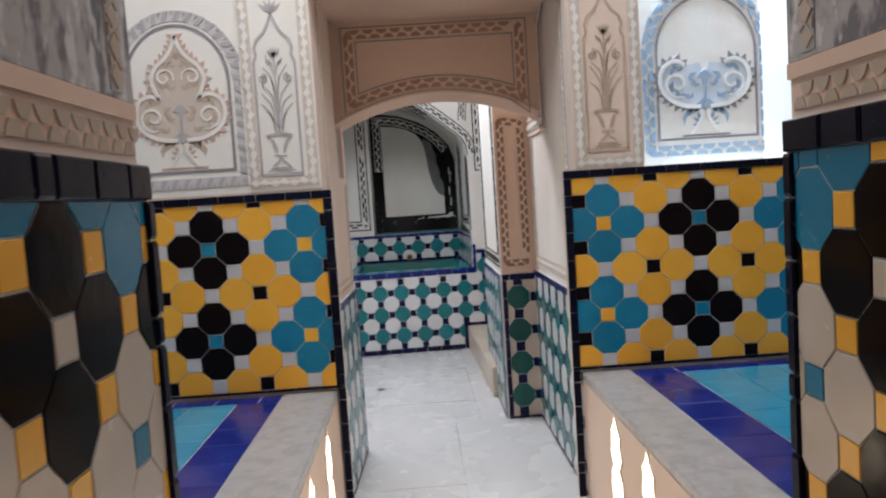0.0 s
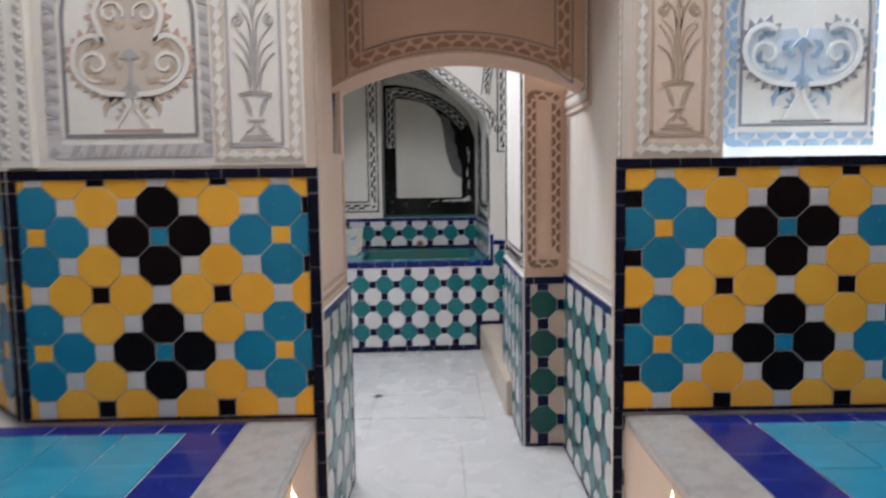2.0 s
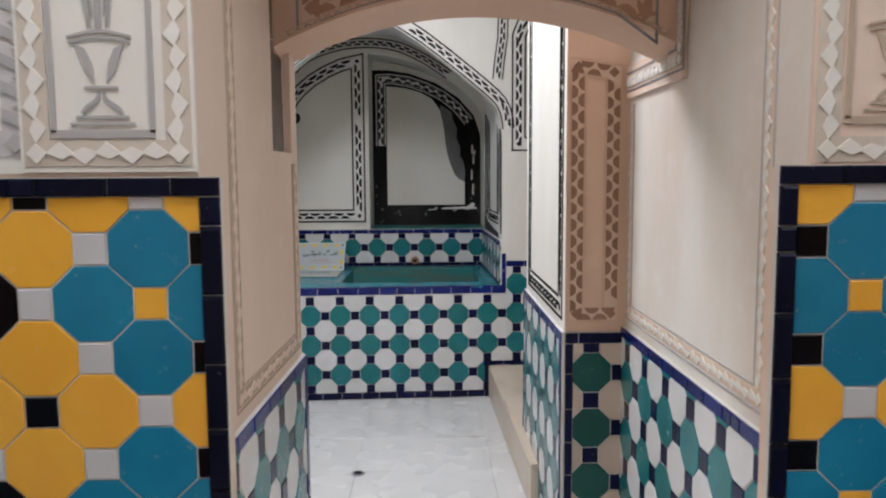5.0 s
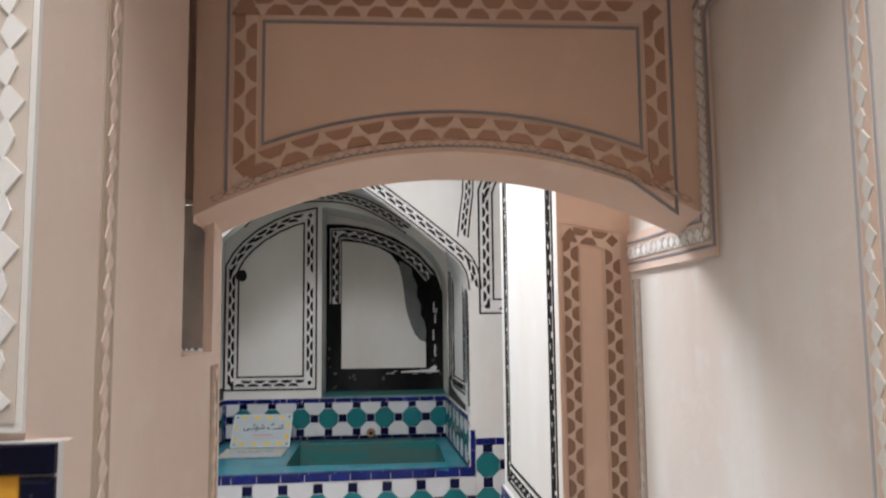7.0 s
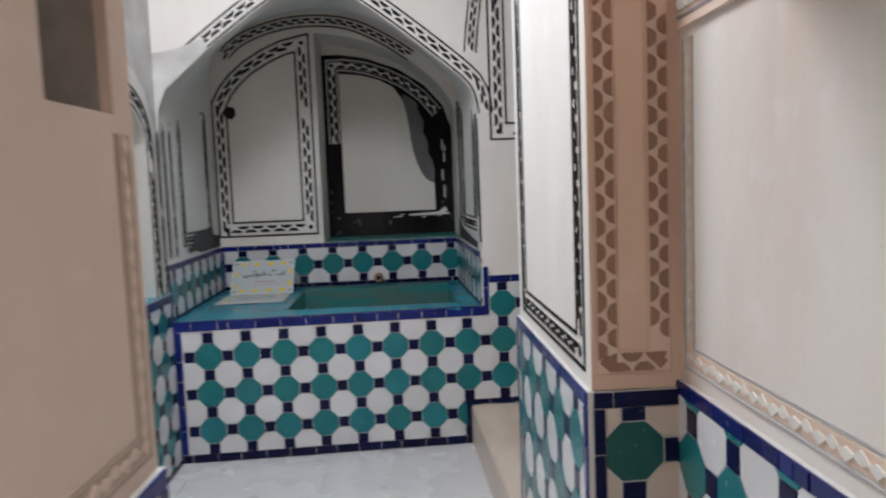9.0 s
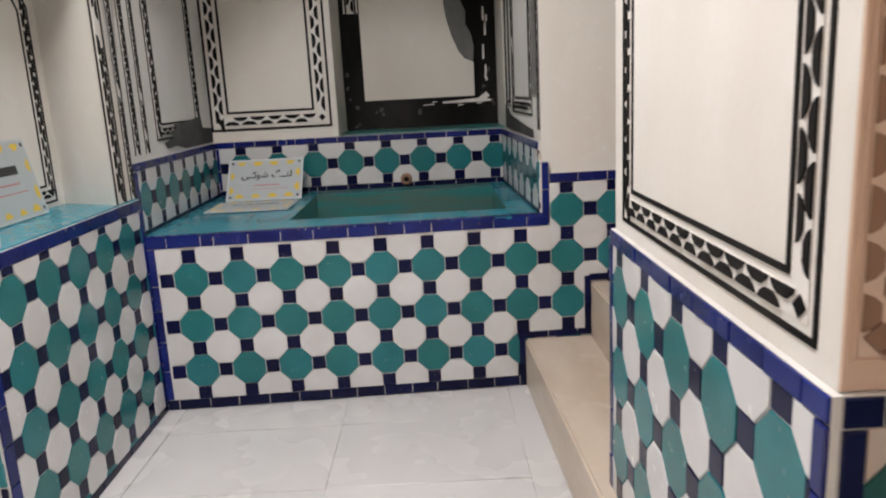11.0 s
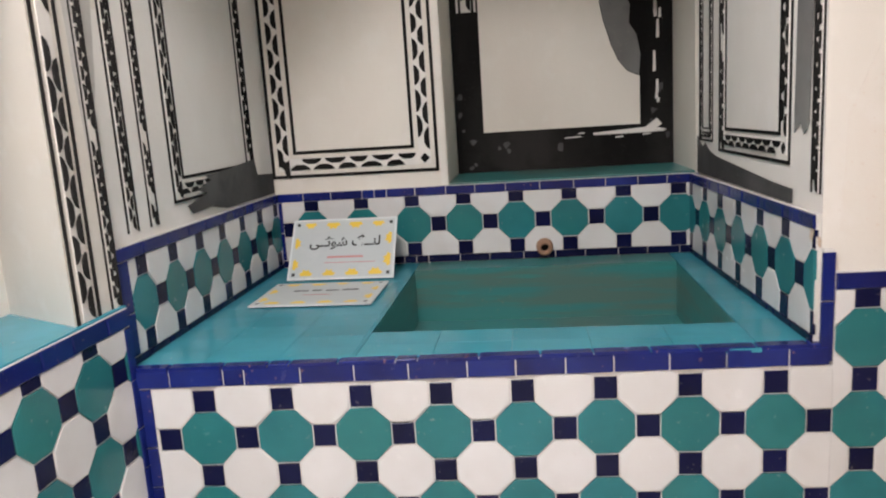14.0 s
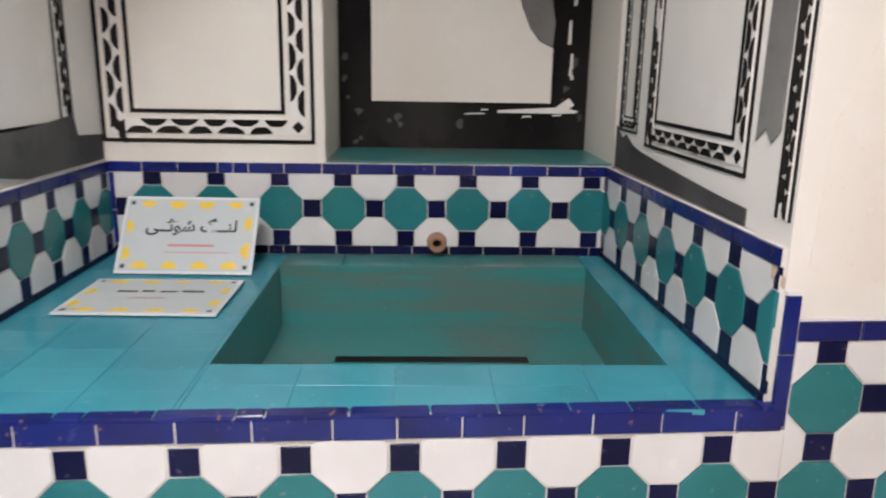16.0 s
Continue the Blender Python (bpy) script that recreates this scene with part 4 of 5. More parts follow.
for k in range(15):
    side = k % 3
    x = rnd.uniform(-0.45, -0.36) if side == 0 else rnd.uniform(-0.42, 0.43) if side == 1 else rnd.uniform(0.34, 0.44)
    z = rnd.uniform(1.06, 1.40) if side != 1 else rnd.uniform(1.06, 1.18)
    r = rnd.uniform(0.006, 0.018)
    slab("soot_smear", PY(8.2 - 0.004), [(x + r * rnd.uniform(0.4, 1.3) * math.cos(a), z + r * rnd.uniform(0.4, 1.4) * math.sin(a)) for a in (0.1, 0.9, 1.8, 2.7, 3.6, 4.5, 5.4)], 0.0004, 0.0012 + k * 0.00002, M_CHAR)
slab("plaster_chip", PY(8.2 - 0.004), [(0.395, 1.235), (0.345, 1.20), (0.13, 1.188), (0.13, 1.178), (0.37, 1.178), (0.415, 1.21)], 0.0012, 0.0035, M_RELIEF)
slab("recess_sill", pose(0, 0, 1.038), [(XRC0, YB + 0.004), (XRC1, YB + 0.004), (XRC1, 8.2), (XRC0, 8.2)], 0, 0.006, M_BASIN)
# alcove sides
ink_frame(PE(XA0), rect(6.945, 7.60, 1.095, 1.95, 0.045), 0.08, 21)
ink_frame(PE(XA0), [(6.72, 1.06), (6.72, 1.75)], 0.06, 22, False)
ink_frame(PE(XA0), [(6.83, 1.06), (6.83, 1.8)], 0.05, 23, False, 0.1)
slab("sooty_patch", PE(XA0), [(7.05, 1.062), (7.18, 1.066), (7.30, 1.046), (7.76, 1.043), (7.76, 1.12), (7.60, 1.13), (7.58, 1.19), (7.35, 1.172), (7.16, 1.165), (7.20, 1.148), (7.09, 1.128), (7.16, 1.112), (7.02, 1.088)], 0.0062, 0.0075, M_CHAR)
PS = plane((XA1 - 0.0005, YT, 0), (0.0198, -1, 0), (-1, -0.0198, 0)) @ pose(YT, 0, 0)
ink_frame(PS, rect(-7.50, -6.86, 1.125, 1.95, 0.045), 0.085, 24)
ink_frame(PS, rect(-7.755, -7.565, 1.15, 1.95, 0.03), 0.05, 30)
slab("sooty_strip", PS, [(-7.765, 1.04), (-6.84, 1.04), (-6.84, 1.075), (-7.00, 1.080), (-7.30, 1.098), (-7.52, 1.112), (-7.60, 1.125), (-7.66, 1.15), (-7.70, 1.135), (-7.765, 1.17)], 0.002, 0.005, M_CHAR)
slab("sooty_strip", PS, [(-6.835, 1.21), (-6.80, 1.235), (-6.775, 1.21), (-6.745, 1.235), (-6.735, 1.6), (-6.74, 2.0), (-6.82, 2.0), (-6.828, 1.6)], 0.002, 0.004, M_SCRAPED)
ink_frame(PS, [(-6.705, 1.08), (-6.705, 1.9)], 0.06, 25, False)
# west wall: column, jamb and niche panel
ink_frame(PE(XW - 0.004), rect(5.485, 5.60, 0.94, 3.2, 0.03), 0.06, 26)
ink_frame(PE(XW - 0.004), [(6.462, 0.90), (6.462, 1.62)] + [(y, z) for y, z in arc(6.035, 0.427, 1.63, 0.26, 20, 5, 175, 2.2)] + [(5.608, 1.62), (5.608, 0.9)], 0.098, 27, False)
ink_frame(PE(XW - 0.004), [(6.575, 0.90), (6.575, 1.7)], 0.05, 28, False)
ink_frame(PE(XW - 0.26), [(5.70, 0.955), (6.46, 0.955), (6.46, 1.62), (6.38, 1.73), (6.20, 1.79), (6.035, 1.80), (5.87, 1.79), (5.70, 1.70)], 0.075, 29)
slab("niche_sill", pose(0, 0, ZS), [(XW - 0.26, 5.50), (XW + 0.008, 5.50), (XW + 0.008, YC), (XW - 0.26, YC)], 0.001, 0.008, M_TURQ)

# worn plaster between the niche and the alcove
slab("worn_plaster", PE(XW - 0.004), [(6.525, 1.75), (6.535, 1.45), (6.55, 1.25), (6.588, 1.15), (6.588, 2.6), (6.0, 2.6), (6.1, 2.02), (6.30, 1.99), (6.45, 1.90)], 0.0012, 0.0016, M_WORN)
slab("worn_plaster", PE(XA0), [(6.60, 1.30), (6.64, 1.42), (6.67, 1.62), (6.72, 1.80), (6.80, 1.95), (6.60, 1.88)], 0.0012, 0.0016, M_WORN)
# broken end of the east tile band
bm = bmesh.new()
bmesh.ops.create_icosphere(bm, subdivisions=2, radius=0.022)
for v in bm.verts:
    v.co *= 0.8 + 0.5 * noise.noise(v.co * 40)
    v.co.z *= 1.9
    v.co.x *= 0.7
tagged(link("broken_mortar", bm, M_BUFF, None, pose(XA1 - 0.006, YT + 0.016, 0.985)), kind="structure")
slab("bare_plaster_patch", PF, [(0.53, 1.00), (0.60, 0.96), (0.85, 1.02), (1.1, 0.98), (1.4, 1.05), (1.45, 1.35), (1.2, 1.45), (0.9, 1.38), (0.62, 1.44), (0.54, 1.25)], 0.0002, 0.0012, M_DAMP)
rnd = random.Random(12)
for k in range(22):
    x, z, r = rnd.uniform(0.54, 0.95), rnd.uniform(0.95, 1.5), rnd.uniform(0.003, 0.012)
    slab("plaster_chip", PF, [(x + r * rnd.uniform(0.6, 1.2) * math.cos(a), z + r * rnd.uniform(0.6, 1.3) * math.sin(a)) for a in (0.2, 1.3, 2.5, 3.6, 5.0)], 0.0028, 0.0045, M_RELIEF)


# ---- painted and carved ornament of the pool room ----
def stroke(bm, pts, w, z0, z1, taper=0.0):
    ln = Line(pts)
    n = len(ln.p)
    a, b = [], []
    for i, (l, r) in enumerate(zip(ln.offset(w / 2), ln.offset(-w / 2))):
        k = 1 - taper * abs(2 * i / (n - 1) - 1) if n > 1 else 1
        mid = (l + r) / 2
        a.append(mid + (l - mid) * k)
        b.append(mid + (r - mid) * k)
    va, vb = [bm.verts.new((p.x, p.y, z1)) for p in a], [bm.verts.new((p.x, p.y, z1)) for p in b]
    la, lb = [bm.verts.new((p.x, p.y, z0)) for p in a], [bm.verts.new((p.x, p.y, z0)) for p in b]
    for i in range(n - 1):
        bm.faces.new((va[i], vb[i], vb[i + 1], va[i + 1]))
        bm.faces.new((la[i], va[i], va[i + 1], la[i + 1]))
        bm.faces.new((lb[i + 1], vb[i + 1], vb[i], lb[i]))


def both(pts, cx):
    return [[(cx + x, z) for x, z in pts], [(cx - x, z) for x, z in pts]]


def spiral(cx, cz, r, turns, a0, sgn, n=26, shrink=0.8):
    return [(cx + r * (1 - shrink * i / n) * math.cos(radians(a0) + sgn * turns * 2 * math.pi * i / n), cz + r * (1 - shrink * i / n) * math.sin(radians(a0) + sgn * turns * 2 * math.pi * i / n)) for i in range(n + 1)]


def leaf(x, z, ang, length, width):
    d, q = Vector((math.cos(radians(ang)), math.sin(radians(ang)))), Vector((-math.sin(radians(ang)), math.cos(radians(ang))))
    o = Vector((x, z))
    return [tuple(o), tuple(o + d * length * 0.35 + q * width / 2), tuple(o + d * length), tuple(o + d * length * 0.4 - q * width / 2)]


def vase_panel(m, cx, zb, s=1.0, soft=M_GREYLINE):
    """A cusped panel with a footed vase and long-stemmed flowers, in shallow relief."""
    holder = tagged(empty("carved_vase_panel", m), "shallow plaster relief of a footed vase with flowers", "wall relief")
    bm = bmesh.new()
    for x0, x1, z in ((-0.058, 0.058, 0.004), (-0.047, 0.047, 0.016), (-0.030, 0.030, 0.068), (-0.054, 0.054, 0.150), (-0.057, 0.057, 0.160)):
        stroke(bm, smooth_line([(cx + x0 * s, zb + z - 0.004 * (z > 0.14)), (cx, zb + z + 0.006 * (z > 0.14)), (cx + x1 * s, zb + z - 0.004 * (z > 0.14))]), 0.0055, 0, 0.0035, 0.3)
    for side in both([(0.004, 0.060), (0.010, 0.045), (0.028, 0.032), (0.036, 0.022)], 0):
        stroke(bm, [(cx + x * s, zb + z) for x, z in smooth_line(side)], 0.008, 0, 0.004, 0.4)
    for side in both([(0.010, 0.076), (0.014, 0.11), (0.026, 0.136), (0.044, 0.145), (0.036, 0.125), (0.026, 0.095)], 0):
        flat(bm, [(cx + x * s, zb + z) for x, z in side], 0, 0.0035)
    part("vase", bm, soft, holder, m=m)
    bm = bmesh.new()
    rnd = random.Random(int(cx * 100))
    for side in (-1, 1):
        for k, (x, z, reach, up) in enumerate(((0.014, 0.172, 0.028, 0.09), (0.018, 0.172, 0.050, 0.13), (0.010, 0.19, 0.055, 0.16), (0.008, 0.25, 0.05, 0.13), (0.006, 0.33, 0.045, 0.12), (0.005, 0.41, 0.032, 0.085), (0.004, 0.17, 0.010, 0.24))):
            stroke(bm, smooth_line([(cx + side * x * s, zb + z), (cx + side * (x + reach * 0.25) * s, zb + z + up * 0.6), (cx + side * (x + reach) * s, zb + z + up * rnd.uniform(0.85, 1.05))]), 0.006, 0, 0.004, 0.75)
        stroke(bm, spiral(cx + side * 0.055 * s, zb + 0.40, 0.021, 1.6, 90, side), 0.005, 0, 0.004)
    stroke(bm, [(cx, zb + 0.168), (cx, zb + 0.50)], 0.005, 0, 0.004)
    part("flower_stem", bm, soft, holder, m=m)
    bm = bmesh.new()
    for k in range(5):
        flat(bm, leaf(cx, zb + 0.485, 90 + (k - 2) * 17, 0.05, 0.014), 0.0, 0.0045)
    for side in (-1, 1):
        flat(bm, leaf(cx + side * 0.015, zb + 0.455, 90 - side * 35, 0.035, 0.014), 0.0, 0.004)
    part("flower_head", bm, soft, holder, m=m)
    # cusped outline
    bm = bmesh.new()
    half = 0.088 * s
    for side in (-1, 1):
        pts = [(half, -0.012), (half, 0.47), (half * 0.86, 0.50), (half * 0.93, 0.53), (half * 0.80, 0.565), (half * 0.42, 0.595), (half * 0.20, 0.63), (0.0, 0.675)]
        stroke(bm, [(cx + side * x, zb + z) for x, z in pts], 0.010, 0, 0.004)
    stroke(bm, [(cx - half - 0.005, zb - 0.014), (cx + half + 0.005, zb - 0.014)], 0.014, 0, 0.004)
    for k in range(5):
        flat(bm, leaf(cx, zb + 0.68, 90 + (k - 2) * 26, 0.06, 0.016), 0, 0.004)
    part("cusped_outline", bm, soft, holder, m=m)
    return holder


def arabesque(m, cx, zb, s, edge, line, spade, top=True):
    """A scrolling tree of leaves in low relief, the same on both hands."""
    holder = tagged(empty("carved_arabesque", m), "scrolling arabesque tree in painted low relief plaster", "wall relief")
    P = lambda pts: [(cx + x * s, zb + z * s) for x, z in pts]
    lobe = smooth_line([(0.02, 0.115), (0.10, 0.125), (0.165, 0.165), (0.192, 0.225), (0.175, 0.285), (0.125, 0.310), (0.085, 0.292)], 6)
    upper = smooth_line([(0.085, 0.292), (0.105, 0.345), (0.112, 0.385), (0.09, 0.43), (0.05, 0.465), (0.02, 0.505), (0.0, 0.56)], 6)
    run = lobe + (upper if top else [])
    teeth, ribbons, inner = bmesh.new(), bmesh.new(), bmesh.new()
    bm = bmesh.new()
    ends = [] if top else [(0.02, 0.30), (0.0, 0.24)]
    flat(bm, P([(x, z) for x, z in run + ends] + [(-x, z) for x, z in (run + ends)[::-1]]), 0, 0.002)
    bmesh.ops.triangulate(bm, faces=[f for f in bm.faces if len(f.verts) > 4])
    part("tinted_ground", bm, M_WASH if top else M_PALEBLUE, holder, m=m)
    for side in (-1, 1):
        ln = Line([(side * x, z) for x, z in run])
        n = 26 if top else 15
        for i in range(n):
            p, d, q = ln.at(ln.length * (i + 0.5) / n)
            out = -q if side > 0 else q
            t = 0.027 if i % 2 else 0.019
            tip = p + out * (t + 0.008) + d * 0.012
            flat(teeth, P([(p.x - d.x * 0.019, p.y - d.y * 0.019), (p.x + d.x * 0.019, p.y + d.y * 0.019), (tip.x, tip.y)]), 0, 0.004)
        stroke(ribbons, P([(side * x, z) for x, z in run]), 0.017 * s, 0, 0.0065)
        stroke(ribbons, P([(side * x, z) for x, z in spiral(0.118, 0.215, 0.058, 1.25, 250, 1)]), 0.013 * s, 0, 0.006, 0.5)
        if top:
            stroke(ribbons, P([(side * x, z) for x, z in spiral(0.058, 0.385, 0.042, 1.2, 200, -1)]), 0.011 * s, 0, 0.006, 0.5)
        # leaves between the scrolls
        spots = [(0.06, 0.15, 35), (0.11, 0.155, 70), (0.15, 0.19, 110), (0.07, 0.24, 150), (0.10, 0.27, 30), (0.15, 0.26, 140), (0.045, 0.2, 80)]
        if top:
            spots += [(0.03, 0.33, 60), (0.075, 0.34, 80), (0.03, 0.43, 100), (0.06, 0.425, 140), (0.0, 0.46, 70)]
        for k, (x, z, a) in enumerate(spots):
            flat(inner, P(leaf(side * x, z, a if side > 0 else 180 - a, 0.042, 0.022)), 0, 0.004)
            flat(inner, P(leaf(side * x, z, (a + 70) if side > 0 else 110 - a, 0.028, 0.016)), 0, 0.0035)
        # foot
        stroke(ribbons, P([(side * x, z) for x, z in smooth_line([(0.012, 0.105), (0.016, 0.07), (0.04, 0.03), (0.062, 0.0)])]), 0.012 * s, 0, 0.006, 0.3)
        flat(inner, P([(side * x, z) for x, z in ((0.02, 0.112), (0.08, 0.105), (0.10, 0.075), (0.092, 0.045), (0.082, 0.075), (0.05, 0.09))]), 0, 0.004)
        for a in (20, 55, 95):
            flat(inner, P(leaf(side * 0.025, 0.035 + a * 0.0003, -20 + a if side > 0 else 200 - a, 0.035, 0.014)), 0, 0.004)
    tagged(part("toothed_edge", teeth, edge, holder, m=m), kind="stuff")
    part("scroll", ribbons, M_RELIEF, holder, m=m)
    part("leaves", inner, line, holder, m=m)
    bm = bmesh.new()
    flat(bm, P([(-0.008, 0.13), (0.008, 0.13), (0.004, 0.2), (0.011, 0.235), (0.034, 0.237), (0.018, 0.258), (0.0, 0.27), (-0.018, 0.258), (-0.034, 0.237), (-0.011, 0.235), (-0.004, 0.2)]), 0, 0.005)
    for side in (-1, 1):
        flat(bm, P([(0, 0.10), (side * 0.05, 0.118), (side * 0.012, 0.15)]), 0, 0.005)
    part("spade_leaf", bm, spade, holder, m=m)
    bm = bmesh.new()
    stroke(bm, P([(-0.1, -0.004), (0.1, -0.004)]), 0.007, 0, 0.003)
    part("foot_line", bm, edge, holder, m=m)
    return holder


M_FADED = plaster("faded_lilac_grey", (0.56, 0.54, 0.545), (0.49, 0.47, 0.475), (0.62, 0.60, 0.60), (1, 1, 1))
# off-white ground darkened to buff, holding the relief's shadows in its colour
M_SHADEBUFF = plaster("relief_shade_buff_ground", (0.59, 0.52, 0.45), (0.52, 0.45, 0.375), (0.64, 0.58, 0.52), (1, 1, 1))
M_WASH = plaster("buff_wash", (0.58, 0.51, 0.445), (0.50, 0.42, 0.355), (0.66, 0.60, 0.54), (1, 1, 1))
M_PALEBLUE = plaster("pale_blue_wash", (0.58, 0.63, 0.68), (0.50, 0.56, 0.62), (0.66, 0.70, 0.73), (1, 1, 1))
M_REDBUFF = plaster("faded_red_paint", (0.50, 0.345, 0.285), (0.44, 0.30, 0.25), (0.57, 0.42, 0.36))
M_BLUEGREY = plaster("faded_blue_paint", (0.27, 0.36, 0.47), (0.22, 0.30, 0.40), (0.38, 0.46, 0.55))
# white upper wall, vase strips a little proud
FW = PY(YF)
slab("upper_wall_west", FW, [(-1.42, 1.472), (-0.715, 1.472), (-0.715, 3.39), (-1.42, 3.39)], 0.001, 0.004, M_PLASTER)
for x0, x1 in ((-0.718, XL - 0.0), (0.712, 1.026)):
    slab("pilaster_strip", FW, [(x0, 1.474), (x1, 1.474), (x1, 3.39), (x0, 3.39)], 0.001, 0.010, M_PLASTER if x0 < 0 else M_PINK)
FV = PY(YF - 0.010)
for x0, x1, rel in ((-0.718, -0.405, M_RELIEF), (0.712, 1.026, M_PLASTER)):
    band(FV, [(x0 + 0.030, 3.3), (x0 + 0.030, 1.508), (x1 - 0.030, 1.508), (x1 - 0.030, 3.3)], 0.046, "kite", M_SHADEBUFF, rel, 0.042, 0.0, None, False, 31)
vase_panel(FV, -0.568, 1.556, 1.0, M_SOFTGREY)
vase_panel(FV, 0.865, 1.575, 1.0, M_BUFF)
slab("corner_strip", FW, [(-1.42, 1.474), (-1.315, 1.474), (-1.315, 3.39), (-1.42, 3.39)], 0.004, 0.035, M_PLASTER)
for x in (-1.40, -1.338):
    band(PY(YF - 0.035), [(x, 1.50), (x, 3.3)], 0.026, "wave", M_SOFTGREY, M_RELIEF, 0.045, 0.0, None, False, 33)
# arched field west
fld = [(-1.254, 1.526), (-0.728, 1.526)] + arc(-0.988, 0.262, 1.96, 0.285, 20)
band(PY(YF - 0.004), fld, 0.046, "wave", M_FADED, M_SOFTGREY, 0.050, 0.0, None, True, 35)
inn = [(-1.215, 1.572), (-0.765, 1.572)] + arc(-0.988, 0.225, 1.96, 0.25, 20)
bm = bmesh.new()
add_strip(bm, Line(inn, True), 0.0, 0.012, 0, 0.003)
tagged(link("carved_line", bm, M_GREYLINE, None, PY(YF - 0.004)), kind="structure")
arabesque(PY(YF - 0.004), -0.985, 1.60, 1.0, M_REDBUFF, M_BUFF, M_SOFTGREY)
# arched field in the bay east
FB = PY(YF + 0.16)
fld = [(1.11, 1.545), (1.66, 1.545)] + arc(1.385, 0.275, 2.0, 0.29, 20)
band(FB, fld, 0.052, "lens", None, M_BLUEGREY, 0.07, 0.0, None, True, 36)
inn = [(1.148, 1.592), (1.622, 1.592)] + arc(1.385, 0.237, 2.0, 0.25, 20)
bm = bmesh.new()
add_strip(bm, Line(inn, True), 0.0, 0.010, 0, 0.003)
tagged(link("carved_line", bm, M_GREYLINE, None, FB), kind="structure")
arabesque(FB, 1.375, 1.615, 1.1, M_GREYLINE, M_BLUEGREY, M_BLUEGREY, False)
slab("corner_strip", FW, [(1.745, 1.482), (1.80, 1.482), (1.80, 3.39), (1.745, 3.39)], 0.001, 0.012, M_PLASTER)
band(PY(YF - 0.012), [(1.772, 1.50), (1.772, 3.3)], 0.026, "diamond", M_BLUEGREY, M_RELIEF, 0.045, 0.0, None, False, 37)
# slanting returns: a toothed border on the upper wall
for m, w in ((plane((-2.20, YF + 0.78, 0), (0.7071, -0.7071, 0), (-0.7071, -0.7071, 0)), 1.103), (plane((1.80, YF, 0), (0.7071, 0.7071, 0), (0.7071, -0.7071, 0)), 1.103)):
    band(m @ pose(0, 0, 0.002), rect(0.05, w - 0.05, 1.53, 2.6), 0.045, "zig", M_SOFTGREY, M_RELIEF, 0.06, 0.0, None, True, 39)

# upper faces of the entrance piers: toothed band and a weathered grey wall painting
mp = Mat("weathered_wall_painting", (0.40, 0.37, 0.355), 0.8)
mp.mix(mp.ramp(mp.noise(13.0, 4, (1, 1, 0.45)), 0.50, 0.56), (0.13, 0.12, 0.13), 0.9)
mp.mix(mp.ramp(mp.noise(21.0, 3, (1, 1, 0.5)), 0.56, 0.62), (0.62, 0.59, 0.57), 0.8)
mp.mix(mp.ramp(mp.noise(48.0, 5), 0.55, 0.70), (0.30, 0.25, 0.24), 0.7)
mp.bump(mp.noise(30.0, 4), 0.3, 0.004)
for m, y0, y1, zt0 in ((PE(PLX), -0.5, PLY, 1.487), (PW(PRX), -PRY, 0.5, 1.502)):
    slab("painted_field", m, [(y0, zt0 + 0.10), (y1, zt0 + 0.10), (y1, 2.2), (y0, 2.2)] if y0 < -1 else [(y0, zt0 + 0.10), (y1, zt0 + 0.10), (y1, 2.2), (y0, 2.2)], 0.001, 0.004, mp.m)
    band(m, [(y0 + 0.01, zt0 + 0.036), (y1 - 0.01, zt0 + 0.036)], 0.048, "lens", M_TAN, M_BUFF, 0.05, 0.0, None, False, 41)
    slab("painted_margin", m, [(y0, zt0 + 0.070), (y1, zt0 + 0.070), (y1, zt0 + 0.098), (y0, zt0 + 0.098)], 0.001, 0.007, M_TAN)
    band(m @ pose(0, 0, 0.004), [(y1 - 0.07, zt0 + 0.11), (y1 - 0.07, 2.2)] if y1 > 1 else [(y0 + 0.07, zt0 + 0.11), (y0 + 0.07, 2.2)], 0.045, "diamond", M_SOFTGREY, M_BUFF, 0.045, 0.0, None, False, 42)

# ---- lit flame-shaped lamp openings in the platform sides ----
ml = Mat("lamp_glow", (1.0, 0.86, 0.66), 0.4)
ml.b.inputs["Emission Color"].default_value = (1.0, 0.80, 0.55, 1)
ml.b.inputs["Emission Strength"].default_value = 7.0
flame = [(0.0, 0.535), (0.012, 0.50), (0.042, 0.465), (0.036, 0.43), (0.05, 0.38), (0.034, 0.345), (0.020, 0.335), (0.048, 0.30), (0.055, 0.24), (0.042, 0.18), (0.030, 0.15)]
shape = [(x * 1.5, z) for x, z in flame] + [(-x * 1.3, z) for x, z in flame[::-1][:-1]]
for m, ys, sg in ((PW(0.70), (2.70, 2.31, 1.92, 1.55), -1), (PE(XL), (2.78, 2.33, 1.9, 1.5), 1)):
    for y in ys:
        lamp = tagged(empty("flame_lamp", m @ pose(sg * y, 0, 0)), "lit flame-shaped lamp opening glowing warm in the platform side", "lamp", "flame lamps along the walkway")
        bm = bmesh.new()
        ln = Line(shape, True)
        add_strip(bm, ln, 0.0, 0.007, 0, 0.006)
        part("surround", bm, M_PINK, lamp, m=m @ pose(sg * y, 0, 0))
        bm = bmesh.new()
        add_prism(bm, shape, -0.004, 0.003)
        bmesh.ops.triangulate(bm, faces=[f for f in bm.faces if len(f.verts) > 4])
        part("glowing_pane", bm, ml.m, lamp, "glowing warm pane", m=m @ pose(sg * y, 0, 0))

